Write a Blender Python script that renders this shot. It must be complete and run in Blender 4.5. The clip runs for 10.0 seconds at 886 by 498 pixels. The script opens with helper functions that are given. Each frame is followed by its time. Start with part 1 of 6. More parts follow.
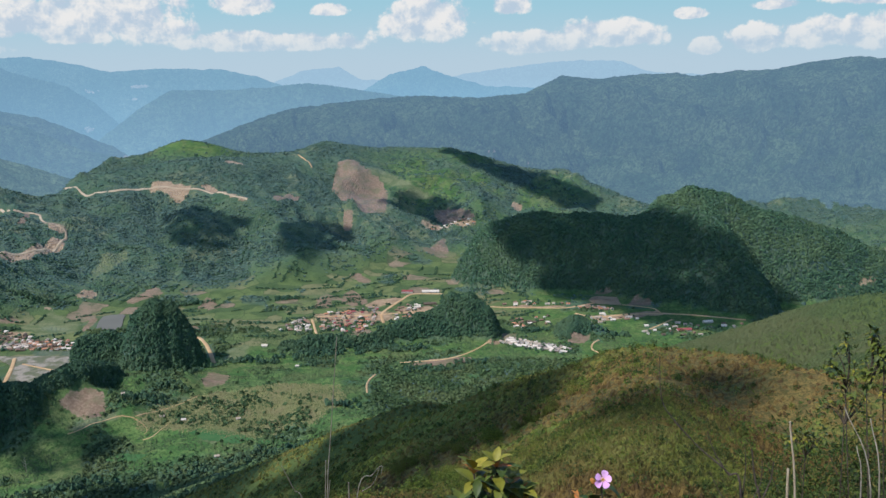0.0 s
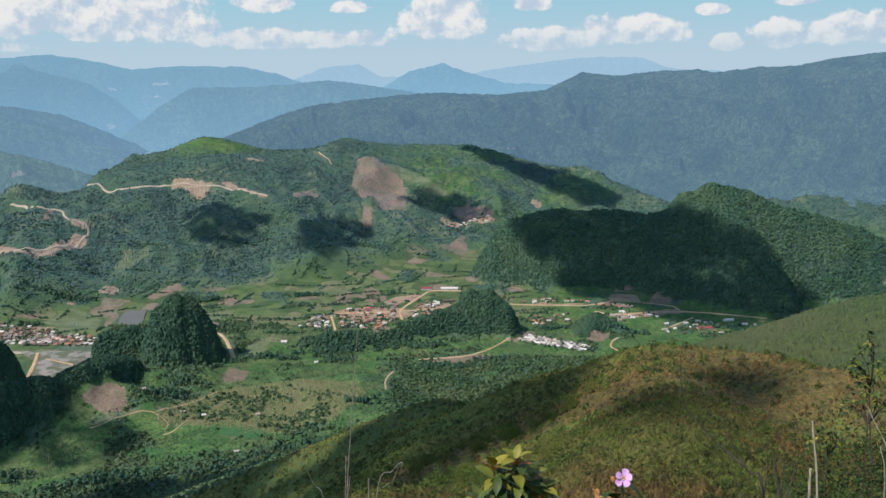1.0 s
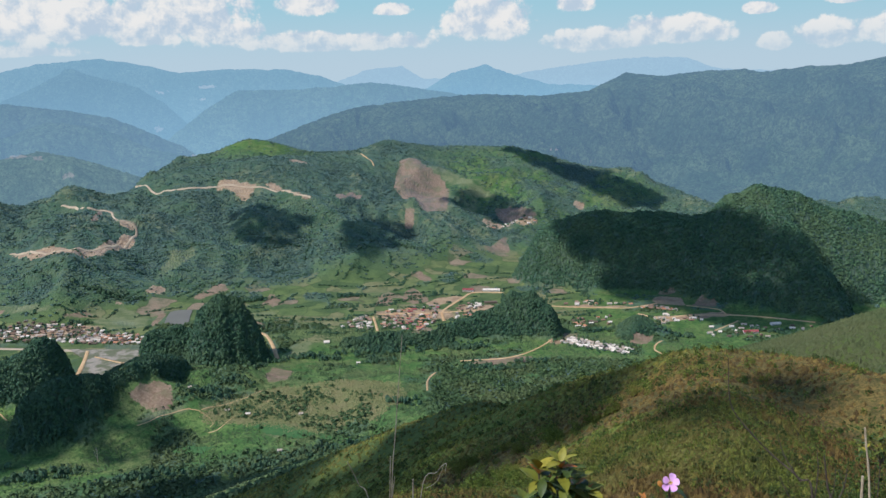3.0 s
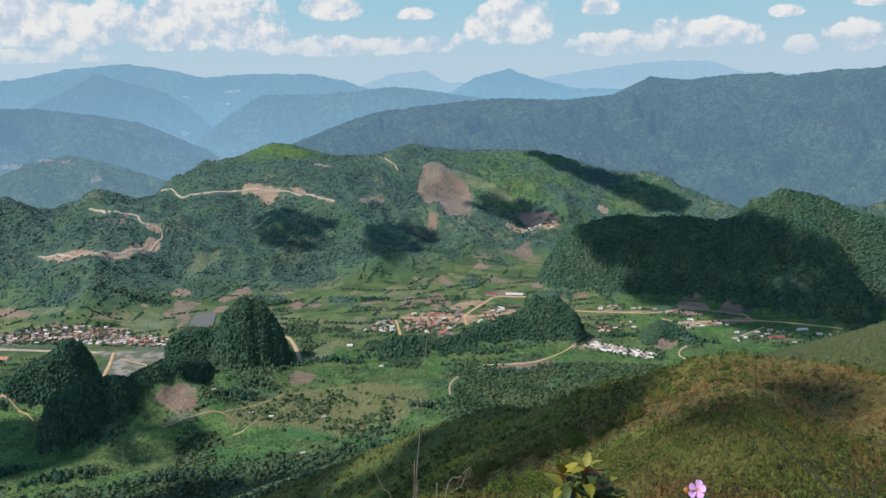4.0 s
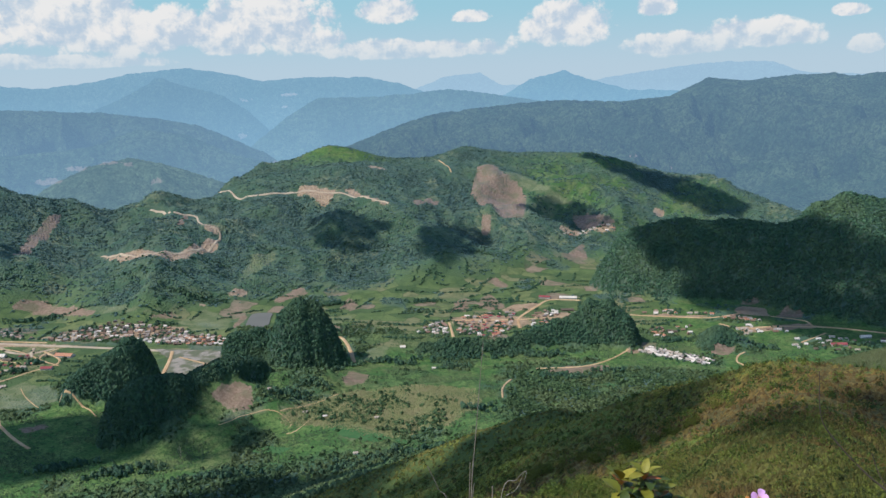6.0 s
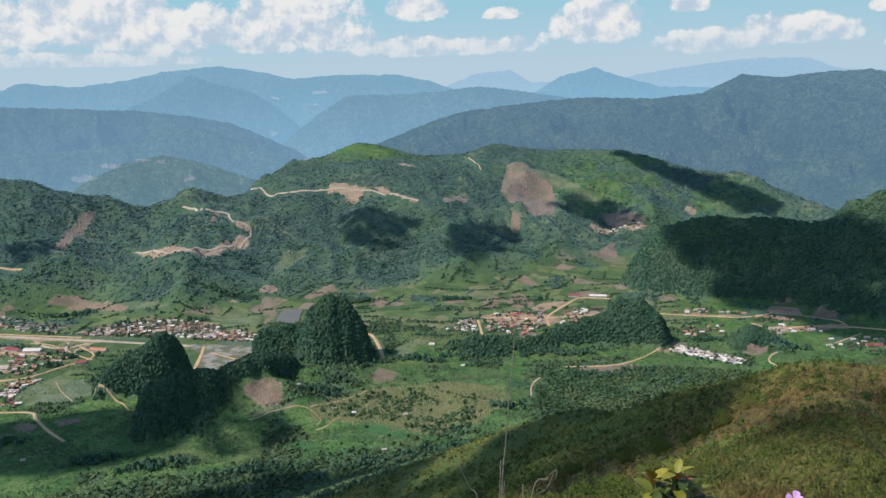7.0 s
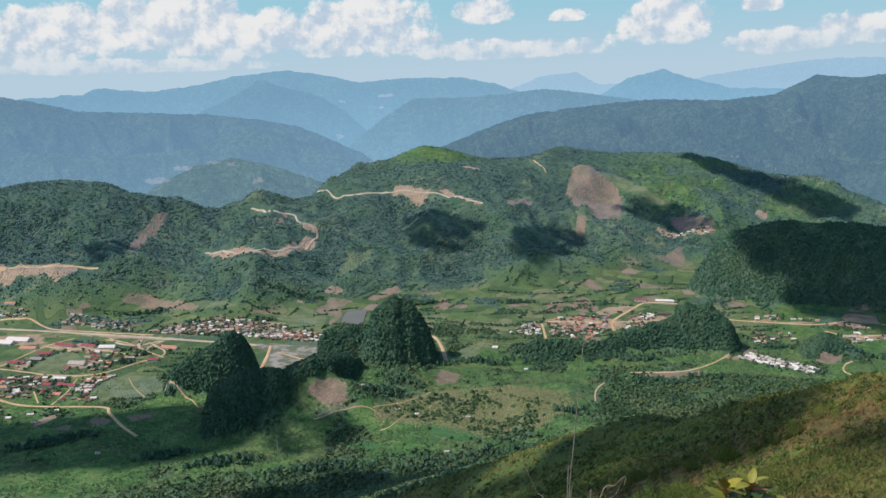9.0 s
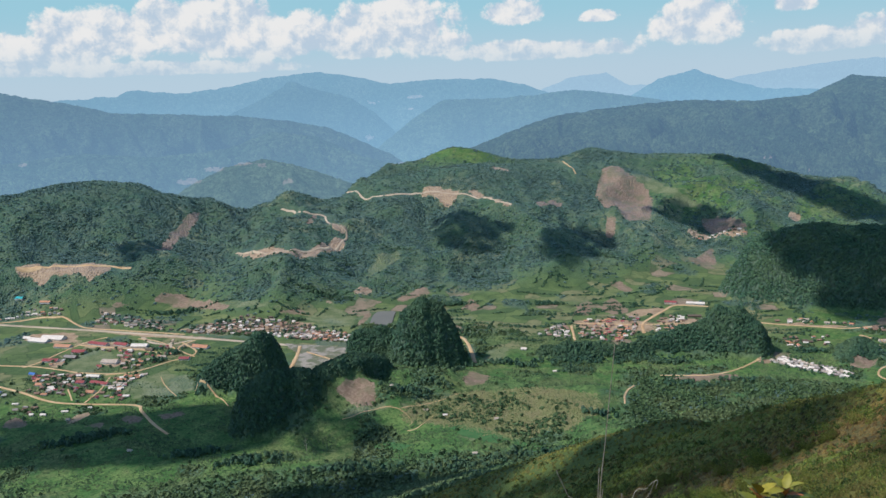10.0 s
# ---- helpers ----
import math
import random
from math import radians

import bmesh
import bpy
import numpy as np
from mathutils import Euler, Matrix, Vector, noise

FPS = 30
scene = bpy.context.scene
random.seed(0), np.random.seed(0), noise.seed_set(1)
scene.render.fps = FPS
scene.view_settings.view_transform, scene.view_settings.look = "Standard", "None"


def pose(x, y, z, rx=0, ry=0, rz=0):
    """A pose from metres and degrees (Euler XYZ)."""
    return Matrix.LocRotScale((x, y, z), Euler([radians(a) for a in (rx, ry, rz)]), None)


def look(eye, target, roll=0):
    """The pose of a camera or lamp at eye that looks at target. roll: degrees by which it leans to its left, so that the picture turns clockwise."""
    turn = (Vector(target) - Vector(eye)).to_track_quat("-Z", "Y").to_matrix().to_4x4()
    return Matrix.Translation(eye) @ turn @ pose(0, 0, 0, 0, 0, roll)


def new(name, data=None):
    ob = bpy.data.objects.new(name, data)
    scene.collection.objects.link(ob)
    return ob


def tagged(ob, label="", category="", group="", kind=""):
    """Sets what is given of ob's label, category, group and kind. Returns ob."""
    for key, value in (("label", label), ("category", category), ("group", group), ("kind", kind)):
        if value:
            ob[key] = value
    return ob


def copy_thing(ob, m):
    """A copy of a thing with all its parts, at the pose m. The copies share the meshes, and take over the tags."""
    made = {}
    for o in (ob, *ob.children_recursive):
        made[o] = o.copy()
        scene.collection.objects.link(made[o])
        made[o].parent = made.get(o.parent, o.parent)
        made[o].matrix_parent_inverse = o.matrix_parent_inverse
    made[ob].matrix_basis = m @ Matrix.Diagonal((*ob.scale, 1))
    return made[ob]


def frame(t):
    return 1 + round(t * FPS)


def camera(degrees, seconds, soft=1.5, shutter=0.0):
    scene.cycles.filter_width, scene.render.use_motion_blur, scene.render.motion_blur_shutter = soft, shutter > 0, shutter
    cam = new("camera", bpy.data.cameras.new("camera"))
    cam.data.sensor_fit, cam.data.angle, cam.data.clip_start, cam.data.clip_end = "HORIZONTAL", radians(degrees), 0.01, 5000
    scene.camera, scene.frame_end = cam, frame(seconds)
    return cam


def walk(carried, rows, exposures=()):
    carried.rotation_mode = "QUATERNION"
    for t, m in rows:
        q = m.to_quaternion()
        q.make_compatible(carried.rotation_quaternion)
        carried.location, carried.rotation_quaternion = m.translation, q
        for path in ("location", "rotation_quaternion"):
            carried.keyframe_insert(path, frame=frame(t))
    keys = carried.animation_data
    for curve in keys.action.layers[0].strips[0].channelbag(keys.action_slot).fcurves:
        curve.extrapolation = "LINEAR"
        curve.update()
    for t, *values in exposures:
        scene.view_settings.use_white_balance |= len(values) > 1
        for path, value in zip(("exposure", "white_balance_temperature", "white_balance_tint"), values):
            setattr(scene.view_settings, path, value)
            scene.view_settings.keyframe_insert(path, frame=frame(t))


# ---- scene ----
EYE = 520.0
cam = camera(53.9, 10.0, soft=1.5)
# seconds, yaw, pitch, roll: the camera turns slowly to the left where it stands
ROWS = [
    (0.0, 0.0, -11.6, -0.3), (0.5, 0.614, -11.704, -0.418), (1.0, 1.28, -11.784, -0.394), (1.5, 1.913, -11.808, -0.494),
    (2.0, 2.571, -11.75, -0.499), (2.5, 3.32, -11.713, -0.666), (4.0, 5.64, -11.372, -0.924), (4.5, 6.433, -11.131, -1.036),
    (5.0, 7.34, -11.002, -1.182), (5.5, 8.284, -11.066, -1.24), (7.0, 11.178, -11.276, -1.404), (7.5, 12.3, -11.275, -1.552),
    (8.0, 13.361, -11.327, -1.604), (8.5, 14.387, -11.255, -1.732), (9.0, 15.461, -10.983, -1.767), (9.5, 16.439, -10.855, -1.86),
    (10.0, 17.385, -10.85, -1.926),
]
STOPS, KELVIN, TINT = 0.10, 5680, 12
ARM = 0.25  # the camera swings a little with the arms that hold it
walk(cam, [(t, pose(-ARM * math.sin(radians(yaw)), ARM * (math.cos(radians(yaw)) - 1), EYE, 90 + pitch, 0, yaw) @ pose(0, 0, 0, 0, 0, roll)) for t, yaw, pitch, roll in ROWS],
     exposures=[(0.0, STOPS, KELVIN, TINT), (10.0, STOPS, KELVIN, TINT)])

# ---------------------------------------------------------------- light
SUN_ELEVATION, SUN_AZIMUTH = radians(50), math.atan2(-0.8, -0.6)
TO_SUN = Vector((math.sin(SUN_AZIMUTH) * math.cos(SUN_ELEVATION), math.cos(SUN_AZIMUTH) * math.cos(SUN_ELEVATION), math.sin(SUN_ELEVATION)))
sun = new("sun", bpy.data.lights.new("sun", "SUN"))
sun.data.energy, sun.data.angle, sun.data.color = 3.9, radians(0.7), (1.0, 0.94, 0.85)
sun.matrix_world = look(TO_SUN * 100, (0, 0, 0))


def node(tree, kind, **values):
    n = tree.nodes.new(kind)
    for key, value in values.items():
        if key in n.inputs:
            n.inputs[key].default_value = value
    return n


class Net:
    """Short hand for node trees."""

    def __init__(self, tree):
        self.tree = tree

    def link(self, a, b):
        self.tree.links.new(a, b)

    def put(self, socket, value):
        if isinstance(value, bpy.types.NodeSocket):
            self.tree.links.new(value, socket)
        elif value is not None:
            socket.default_value = value

    def math(self, op, a, b=None, c=None, clamp=False):
        n = self.tree.nodes.new("ShaderNodeMath")
        n.operation, n.use_clamp = op, clamp
        for s, v in zip(n.inputs, (a, b, c)):
            self.put(s, v)
        return n.outputs[0]

    def span(self, value, lo, hi, to_lo=0.0, to_hi=1.0, smooth=True):
        n = self.tree.nodes.new("ShaderNodeMapRange")
        n.interpolation_type = "SMOOTHSTEP" if smooth else "LINEAR"
        for s, v in zip(n.inputs, (value, lo, hi, to_lo, to_hi)):
            self.put(s, v)
        return n.outputs[0]

    def mix(self, factor, a, b):
        n = self.tree.nodes.new("ShaderNodeMix")
        n.data_type = "RGBA"
        for s, v in zip((n.inputs[0], n.inputs[6], n.inputs[7]), (factor, a, b)):
            self.put(s, v if isinstance(v, (bpy.types.NodeSocket, float, int)) else (*v, 1))
        return n.outputs[2]

    def noise(self, vector, scale, detail=4.0, rough=0.55, distort=0.0):
        n = self.tree.nodes.new("ShaderNodeTexNoise")
        self.put(n.inputs["Vector"], vector)
        n.inputs["Scale"].default_value, n.inputs["Detail"].default_value = scale, detail
        n.inputs["Roughness"].default_value, n.inputs["Distortion"].default_value = rough, distort
        return n.outputs["Fac"]

    def position(self):
        return self.tree.nodes.new("ShaderNodeNewGeometry").outputs["Position"]

    def attribute(self, name):
        n = self.tree.nodes.new("ShaderNodeAttribute")
        n.attribute_name = name
        return n


def fresh(name):
    m = bpy.data.materials.new(name)
    m.use_nodes = True
    return m, Net(m.node_tree), m.node_tree.nodes["Principled BSDF"]


def finish(m, net, bsdf, colour, rough=0.9, bump=None, strength=0.5, distance=0.5, specular=0.2):
    net.put(bsdf.inputs["Base Color"], colour if isinstance(colour, bpy.types.NodeSocket) else (*colour, 1))
    bsdf.inputs["Roughness"].default_value = rough
    bsdf.inputs["Specular IOR Level"].default_value = specular
    if bump is not None:
        b = net.tree.nodes.new("ShaderNodeBump")
        b.inputs["Strength"].default_value, b.inputs["Distance"].default_value = strength, distance
        net.link(bump, b.inputs["Height"])
        net.link(b.outputs[0], bsdf.inputs["Normal"])
    return m


def make_world():
    """A clear tropical sky with banks of cumulus low over the far ranges."""
    world = bpy.data.worlds.new("sky")
    world.use_nodes = True
    scene.world = world
    t = world.node_tree
    net = Net(t)
    back = t.nodes["Background"]
    sky = t.nodes.new("ShaderNodeTexSky")
    sky.sky_type, sky.sun_disc = "NISHITA", False
    sky.sun_elevation, sky.sun_rotation = SUN_ELEVATION, SUN_AZIMUTH
    sky.altitude, sky.air_density, sky.dust_density, sky.ozone_density = 1200, 1.2, 0.8, 3.0
    scaled = t.nodes.new("ShaderNodeVectorMath")
    scaled.operation = "SCALE"
    net.link(sky.outputs[0], scaled.inputs[0])
    scaled.inputs["Scale"].default_value = SKY_STRENGTH
    way = t.nodes.new("ShaderNodeTexCoord").outputs["Generated"]
    sep = t.nodes.new("ShaderNodeSeparateXYZ")
    net.link(way, sep.inputs[0])
    # azimuth and elevation in degrees
    az = net.math("MULTIPLY", net.math("ARCTAN2", sep.outputs[0], sep.outputs[1]), 57.2958)
    el = net.math("MULTIPLY", net.math("ARCSINE", sep.outputs[2]), 57.2958)
    comb = t.nodes.new("ShaderNodeCombineXYZ")
    net.link(az, comb.inputs[0])
    net.link(net.math("MULTIPLY", el, 1.05), comb.inputs[1])
    flat = comb.outputs[0]

    def puffs(vector):
        """Rounded heads of cumulus, in four sizes."""
        total = None
        for scale, weight in ((0.42, 0.52), (1.0, 0.27), (2.6, 0.13), (6.0, 0.08)):
            v = t.nodes.new("ShaderNodeTexVoronoi")
            v.feature, v.voronoi_dimensions = "SMOOTH_F1", "2D"
            v.inputs["Scale"].default_value, v.inputs["Smoothness"].default_value = scale, 0.55
            net.link(vector, v.inputs["Vector"])
            w = net.math("MULTIPLY", v.outputs["Distance"], weight)
            total = w if total is None else net.math("ADD", total, w)
        return total

    wobble = t.nodes.new("ShaderNodeTexNoise")
    net.link(flat, wobble.inputs["Vector"])
    wobble.inputs["Scale"].default_value, wobble.inputs["Detail"].default_value = 0.9, 2.0
    bent = t.nodes.new("ShaderNodeVectorMath")
    bent.operation = "MULTIPLY_ADD"
    net.link(wobble.outputs["Color"], bent.inputs[0])
    bent.inputs[1].default_value = (0.6, 0.6, 0.0)
    net.link(flat, bent.inputs[2])
    shifted = t.nodes.new("ShaderNodeVectorMath")
    shifted.operation = "ADD"
    net.link(bent.outputs[0], shifted.inputs[0])
    shifted.inputs[1].default_value = (-0.30, 0.55, 0.0)
    billow, sunward = puffs(bent.outputs[0]), puffs(shifted.outputs[0])
    fine = net.noise(flat, 0.9, 8.0, 0.66)
    warp = net.math("ADD", net.math("MULTIPLY", net.math("SUBTRACT", 0.42, billow), 1.7), net.math("MULTIPLY", net.math("SUBTRACT", fine, 0.5), 1.25))
    density, shade = None, None
    for a, e, wa, we in CLOUD_BANKS:
        dx = net.math("DIVIDE", net.math("SUBTRACT", az, a), wa)
        dy = net.math("DIVIDE", net.math("SUBTRACT", el, e), we)
        low = net.math("MULTIPLY", net.math("MINIMUM", dy, 0.0), 1.5)   # flat base
        dy2 = net.math("ADD", net.math("MAXIMUM", dy, 0.0), low)
        r = net.math("SQRT", net.math("ADD", net.math("MULTIPLY", dx, dx), net.math("MULTIPLY", dy2, dy2)))
        d = net.math("SUBTRACT", 1.0, r)
        density = d if density is None else net.math("SMOOTH_MAX", density, d, 0.35)
        up = net.math("SUBTRACT", dy, net.math("MULTIPLY", net.math("MAXIMUM", r, 0.0), 0.25))
        shade_w = net.math("MULTIPLY", net.math("MAXIMUM", d, 0.0), up)
        shade = shade_w if shade is None else net.math("ADD", shade, shade_w)
    cover = net.span(net.math("ADD", net.math("MULTIPLY_ADD", density, 1.7, 0.08), warp), -0.16, 0.32)
    relief = net.math("MULTIPLY", net.math("SUBTRACT", sunward, billow), 3.4)
    light = net.span(net.math("ADD", net.math("MULTIPLY", shade, 0.8), relief), -0.75, 0.55)
    cloud = net.mix(light, (0.50, 0.555, 0.575), (0.86, 0.78, 0.66))
    # pale haze low over the horizon
    low_sky = net.mix(net.span(el, 0.0, 5.5), (0.475, 0.565, 0.575), (0.33, 0.54, 0.56))
    base = net.mix(net.span(el, 5.0, 28.0), low_sky, scaled.outputs[0])
    thin = net.span(el, 0.2, 3.2, 0.30, 0.92)
    high = net.span(el, 9.0, 24.0, 1.0, 0.0)
    final = net.mix(net.math("MULTIPLY", net.math("MULTIPLY", cover, thin), high), base, cloud)
    net.link(final, back.inputs[0])
    back.inputs[1].default_value = 1.0


SKY_STRENGTH = 0.15
# azimuth, elevation, half width, half height of each bank, in degrees
CLOUD_BANKS = [
    (-28.0, 2.9, 6.3, 1.6), (-30.6, 3.9, 4.5, 1.5), (-24.8, 2.8, 2.2, 0.8), (-19.8, 3.4, 3.7, 2.0), (-22.2, 2.1, 2.2, 0.7),
    (-17.4, 2.3, 2.2, 0.9), (-11.4, 1.7, 6.3, 0.7), (-12.2, 4.1, 2.0, 1.0), (-7.0, 3.7, 1.2, 0.5), (-1.1, 2.9, 3.0, 1.6),
    (6.1, 1.6, 3.3, 0.8), (10.8, 2.1, 3.2, 1.0), (4.5, 3.9, 1.3, 0.8), (16.4, 1.3, 0.9, 0.6), (19.4, 1.7, 1.7, 1.0),
    (15.4, 3.3, 1.0, 0.4), (-41.6, 2.3, 4.5, 1.5), (-37.8, 3.2, 4.1, 1.7), (-32.8, 3.9, 3.3, 1.7), (-35.7, 1.3, 9.7, 0.5),
    (22.8, 1.9, 2.6, 1.0), (25.7, 1.9, 2.2, 1.1), (20.2, 3.7, 1.5, 0.4), (25.9, 4.1, 3.0, 0.7),
]
make_world()

# ---------------------------------------------------------------- lie of the land
def value_noise(x, y, seed):
    """Smooth noise from 0 to 1 at many places at once."""
    xi, yi = np.floor(x).astype(np.int64), np.floor(y).astype(np.int64)
    fx, fy = x - xi, y - yi
    fx, fy = fx * fx * (3 - 2 * fx), fy * fy * (3 - 2 * fy)

    def corner(i, j):
        h = (i * 374761393 + j * 668265263 + seed * 974711) & 0x7FFFFFFF
        h = ((h ^ (h >> 13)) * 1274126177) & 0x7FFFFFFF
        return ((h ^ (h >> 16)) & 0xFFFF) / 65535.0
    a = corner(xi, yi) * (1 - fx) + corner(xi + 1, yi) * fx
    b = corner(xi, yi + 1) * (1 - fx) + corner(xi + 1, yi + 1) * fx
    return a * (1 - fy) + b * fy


def fbm(x, y, size, octaves=4, seed=1, ridged=False):
    total, weight, amp = 0.0, 0.0, 1.0
    c, s = math.cos(0.6), math.sin(0.6)
    for k in range(octaves):
        n = value_noise(x / size, y / size, seed + k)
        if ridged:
            n = 1 - np.abs(2 * n - 1)
        total, weight = total + amp * n, weight + amp
        amp *= 0.5
        x, y = (c * x - s * y) * 2.03 + 17.0, (s * x + c * y) * 2.03 - 9.0
    return total / weight


def ridge(x, y, line, left, right, round_off, dome=1.0):
    """Height of a hill whose crest follows a line of (x, y, z); it falls by these slopes to either side of the line."""
    best, height = np.full(x.shape, 1e9), np.full(x.shape, -1e9)
    side = np.zeros(x.shape)
    for (ax, ay, az), (bx, by, bz) in zip(line, line[1:]):
        ux, uy = bx - ax, by - ay
        u = np.clip(((x - ax) * ux + (y - ay) * uy) / (ux * ux + uy * uy), 0, 1)
        dx, dy = x - ax - u * ux, y - ay - u * uy
        d = np.sqrt(dx * dx + dy * dy)
        cross = ux * dy - uy * dx
        slope = np.where(cross > 0, left, right)
        crest = az + u * (bz - az)
        drop = slope * (np.sqrt(d * d + round_off ** 2) - round_off)
        if dome != 1.0:
            drop = crest * (1.18 * drop / crest) ** dome
        h = crest - drop
        height = np.maximum(height, h)
    return height


def blend(a, b, k):
    """The larger of two heights, with a rounded seam."""
    h = np.clip(0.5 + 0.5 * (a - b) / k, 0, 1)
    return b * (1 - h) + a * h + k * h * (1 - h)


RIDGES = [
    # crest, slope to the left of its run, slope to the right, rounding
    ("main_hill", [(-1066, 2426, 198), (-973, 2572, 223), (-932, 2640, 225), (-778, 2742, 252), (-633, 2932, 228), (-498, 3040, 246), (-413, 3072, 270), (-189, 3144, 243), (14, 3150, 239), (174, 3095, 207), (348, 3030, 170), (506, 2906, 116)], 0.5, 0.34, 60),
    ("grassy_top", [(-1049, 3129, 227), (-921, 3221, 269), (-766, 3261, 227)], 0.4, 0.4, 60),
    ("left_hill", [(-2028, 1782, 212), (-1921, 1968, 237), (-1844, 2107, 259), (-1773, 2167, 262), (-1706, 2221, 249), (-1568, 2259, 204), (-1472, 2323, 192), (-1343, 2400, 165), (-1166, 2435, 179), (-1066, 2426, 198)], 0.5, 0.42, 50),
    ("road_spur", [(-941, 2531, 171), (-1062, 2208, 142), (-1030, 2000, 110), (-1012, 1897, 73)], 0.42, 0.42, 40),
    ("spur_west", [(-413, 3072, 270), (-499, 2704, 185), (-570, 2537, 153), (-578, 2278, 72), (-584, 2173, 20)], 0.42, 0.42, 40),
    ("spur_mid", [(-189, 3144, 243), (-257, 2738, 126), (-328, 2579, 81), (-405, 2315, 33)], 0.36, 0.36, 40),
    ("spur_east", [(14, 3150, 239), (86, 2849, 145), (28, 2600, 66), (-136, 2446, 20)], 0.36, 0.36, 40),
    ("east_hill", [(1372, 2668, 101), (1200, 2749, 94), (1010, 2718, 82), (587, 2738, 67)], 0.22, 0.22, 80),
    ("karst_shoulder", [(-568, 1222, 66), (-555, 1256, 70), (-543, 1300, 62), (-450, 1330, 45)], 0.6, 0.42, 14),
    ("middle_knoll", [(-203, 1314, 23), (-295, 1287, 34), (-216, 1180, 39)], 0.22, 0.22, 60),
]
KARSTS = [
    ("great_karst", [(136, 2146, 149), (233, 2137, 170), (384, 2116, 170), (447, 2083, 164), (496, 2061, 185), (544, 2049, 228), (587, 2037, 247), (658, 2026, 230), (725, 2024, 200), (818, 2021, 177), (939, 2045, 138), (1030, 2057, 94)], 1.5, 1.5, 40),
    ("great_karst_spur", [(587, 2037, 247), (628, 1930, 175), (668, 1850, 95)], 1.7, 1.7, 30),
    ("west_karst", [(-524, 1470, 108), (-505, 1476, 124), (-488, 1483, 118), (-476, 1487, 100)], 2.25, 2.25, 10),
    ("west_karst_foot", [(-635, 1480, 59), (-588, 1488, 63), (-549, 1492, 53)], 1.8, 1.8, 8),
    ("town_karst", [(-826, 1252, 46), (-806, 1268, 62), (-778, 1290, 80), (-754, 1308, 96), (-744, 1314, 88)], 2.2, 2.2, 10),
    ("shaded_karst", [(-662, 1107, 73), (-643, 1130, 94), (-606, 1160, 90)], 2.4, 2.4, 8),
    ("shaded_crest", [(-606, 1160, 90), (-588, 1192, 83), (-562, 1250, 88), (-545, 1295, 76), (-535, 1330, 58)], 2.2, 1.9, 10),
    ("village_karst", [(-298, 1572, 19), (-240, 1582, 29), (-156, 1592, 19), (-93, 1637, 34), (-11, 1660, 61), (17, 1670, 85), (51, 1669, 85), (84, 1658, 61), (100, 1647, 24)], 1.95, 1.95, 8),
    ("east_knoll", [(239, 1643, 13), (269, 1699, 31), (310, 1671, 15)], 0.7, 0.7, 12),
]
NEAR = [
    ("own_hill", [(40, -300, 680), (4, -20, 528), (1, 0, 518.4), (3, 8, 514.0), (9, 26, 504.5), (17, 62, 489), (30, 110, 473), (46, 180, 455), (61, 248, 437)], 0.66, 0.55, 7),
    ("spur", [(80, 184, 453), (72, 229, 442), (61, 248, 436), (40, 272, 420), (20, 309, 397), (-6, 345, 382), (-21, 364, 367), (-46, 397, 330), (-73, 424, 295), (-123, 454, 246)], 0.6, 0.6, 14),
    ("far_spur", [(320, 440, 430), (242, 460, 397), (196, 438, 390), (156, 422, 384), (130, 410, 376)], 0.5, 0.5, 14),
    ("own_flank", [(330, 440, 425), (190, 230, 452), (110, 130, 468), (60, 75, 480), (45, 30, 498), (40, -40, 520)], 0.6, 0.6, 14),
]


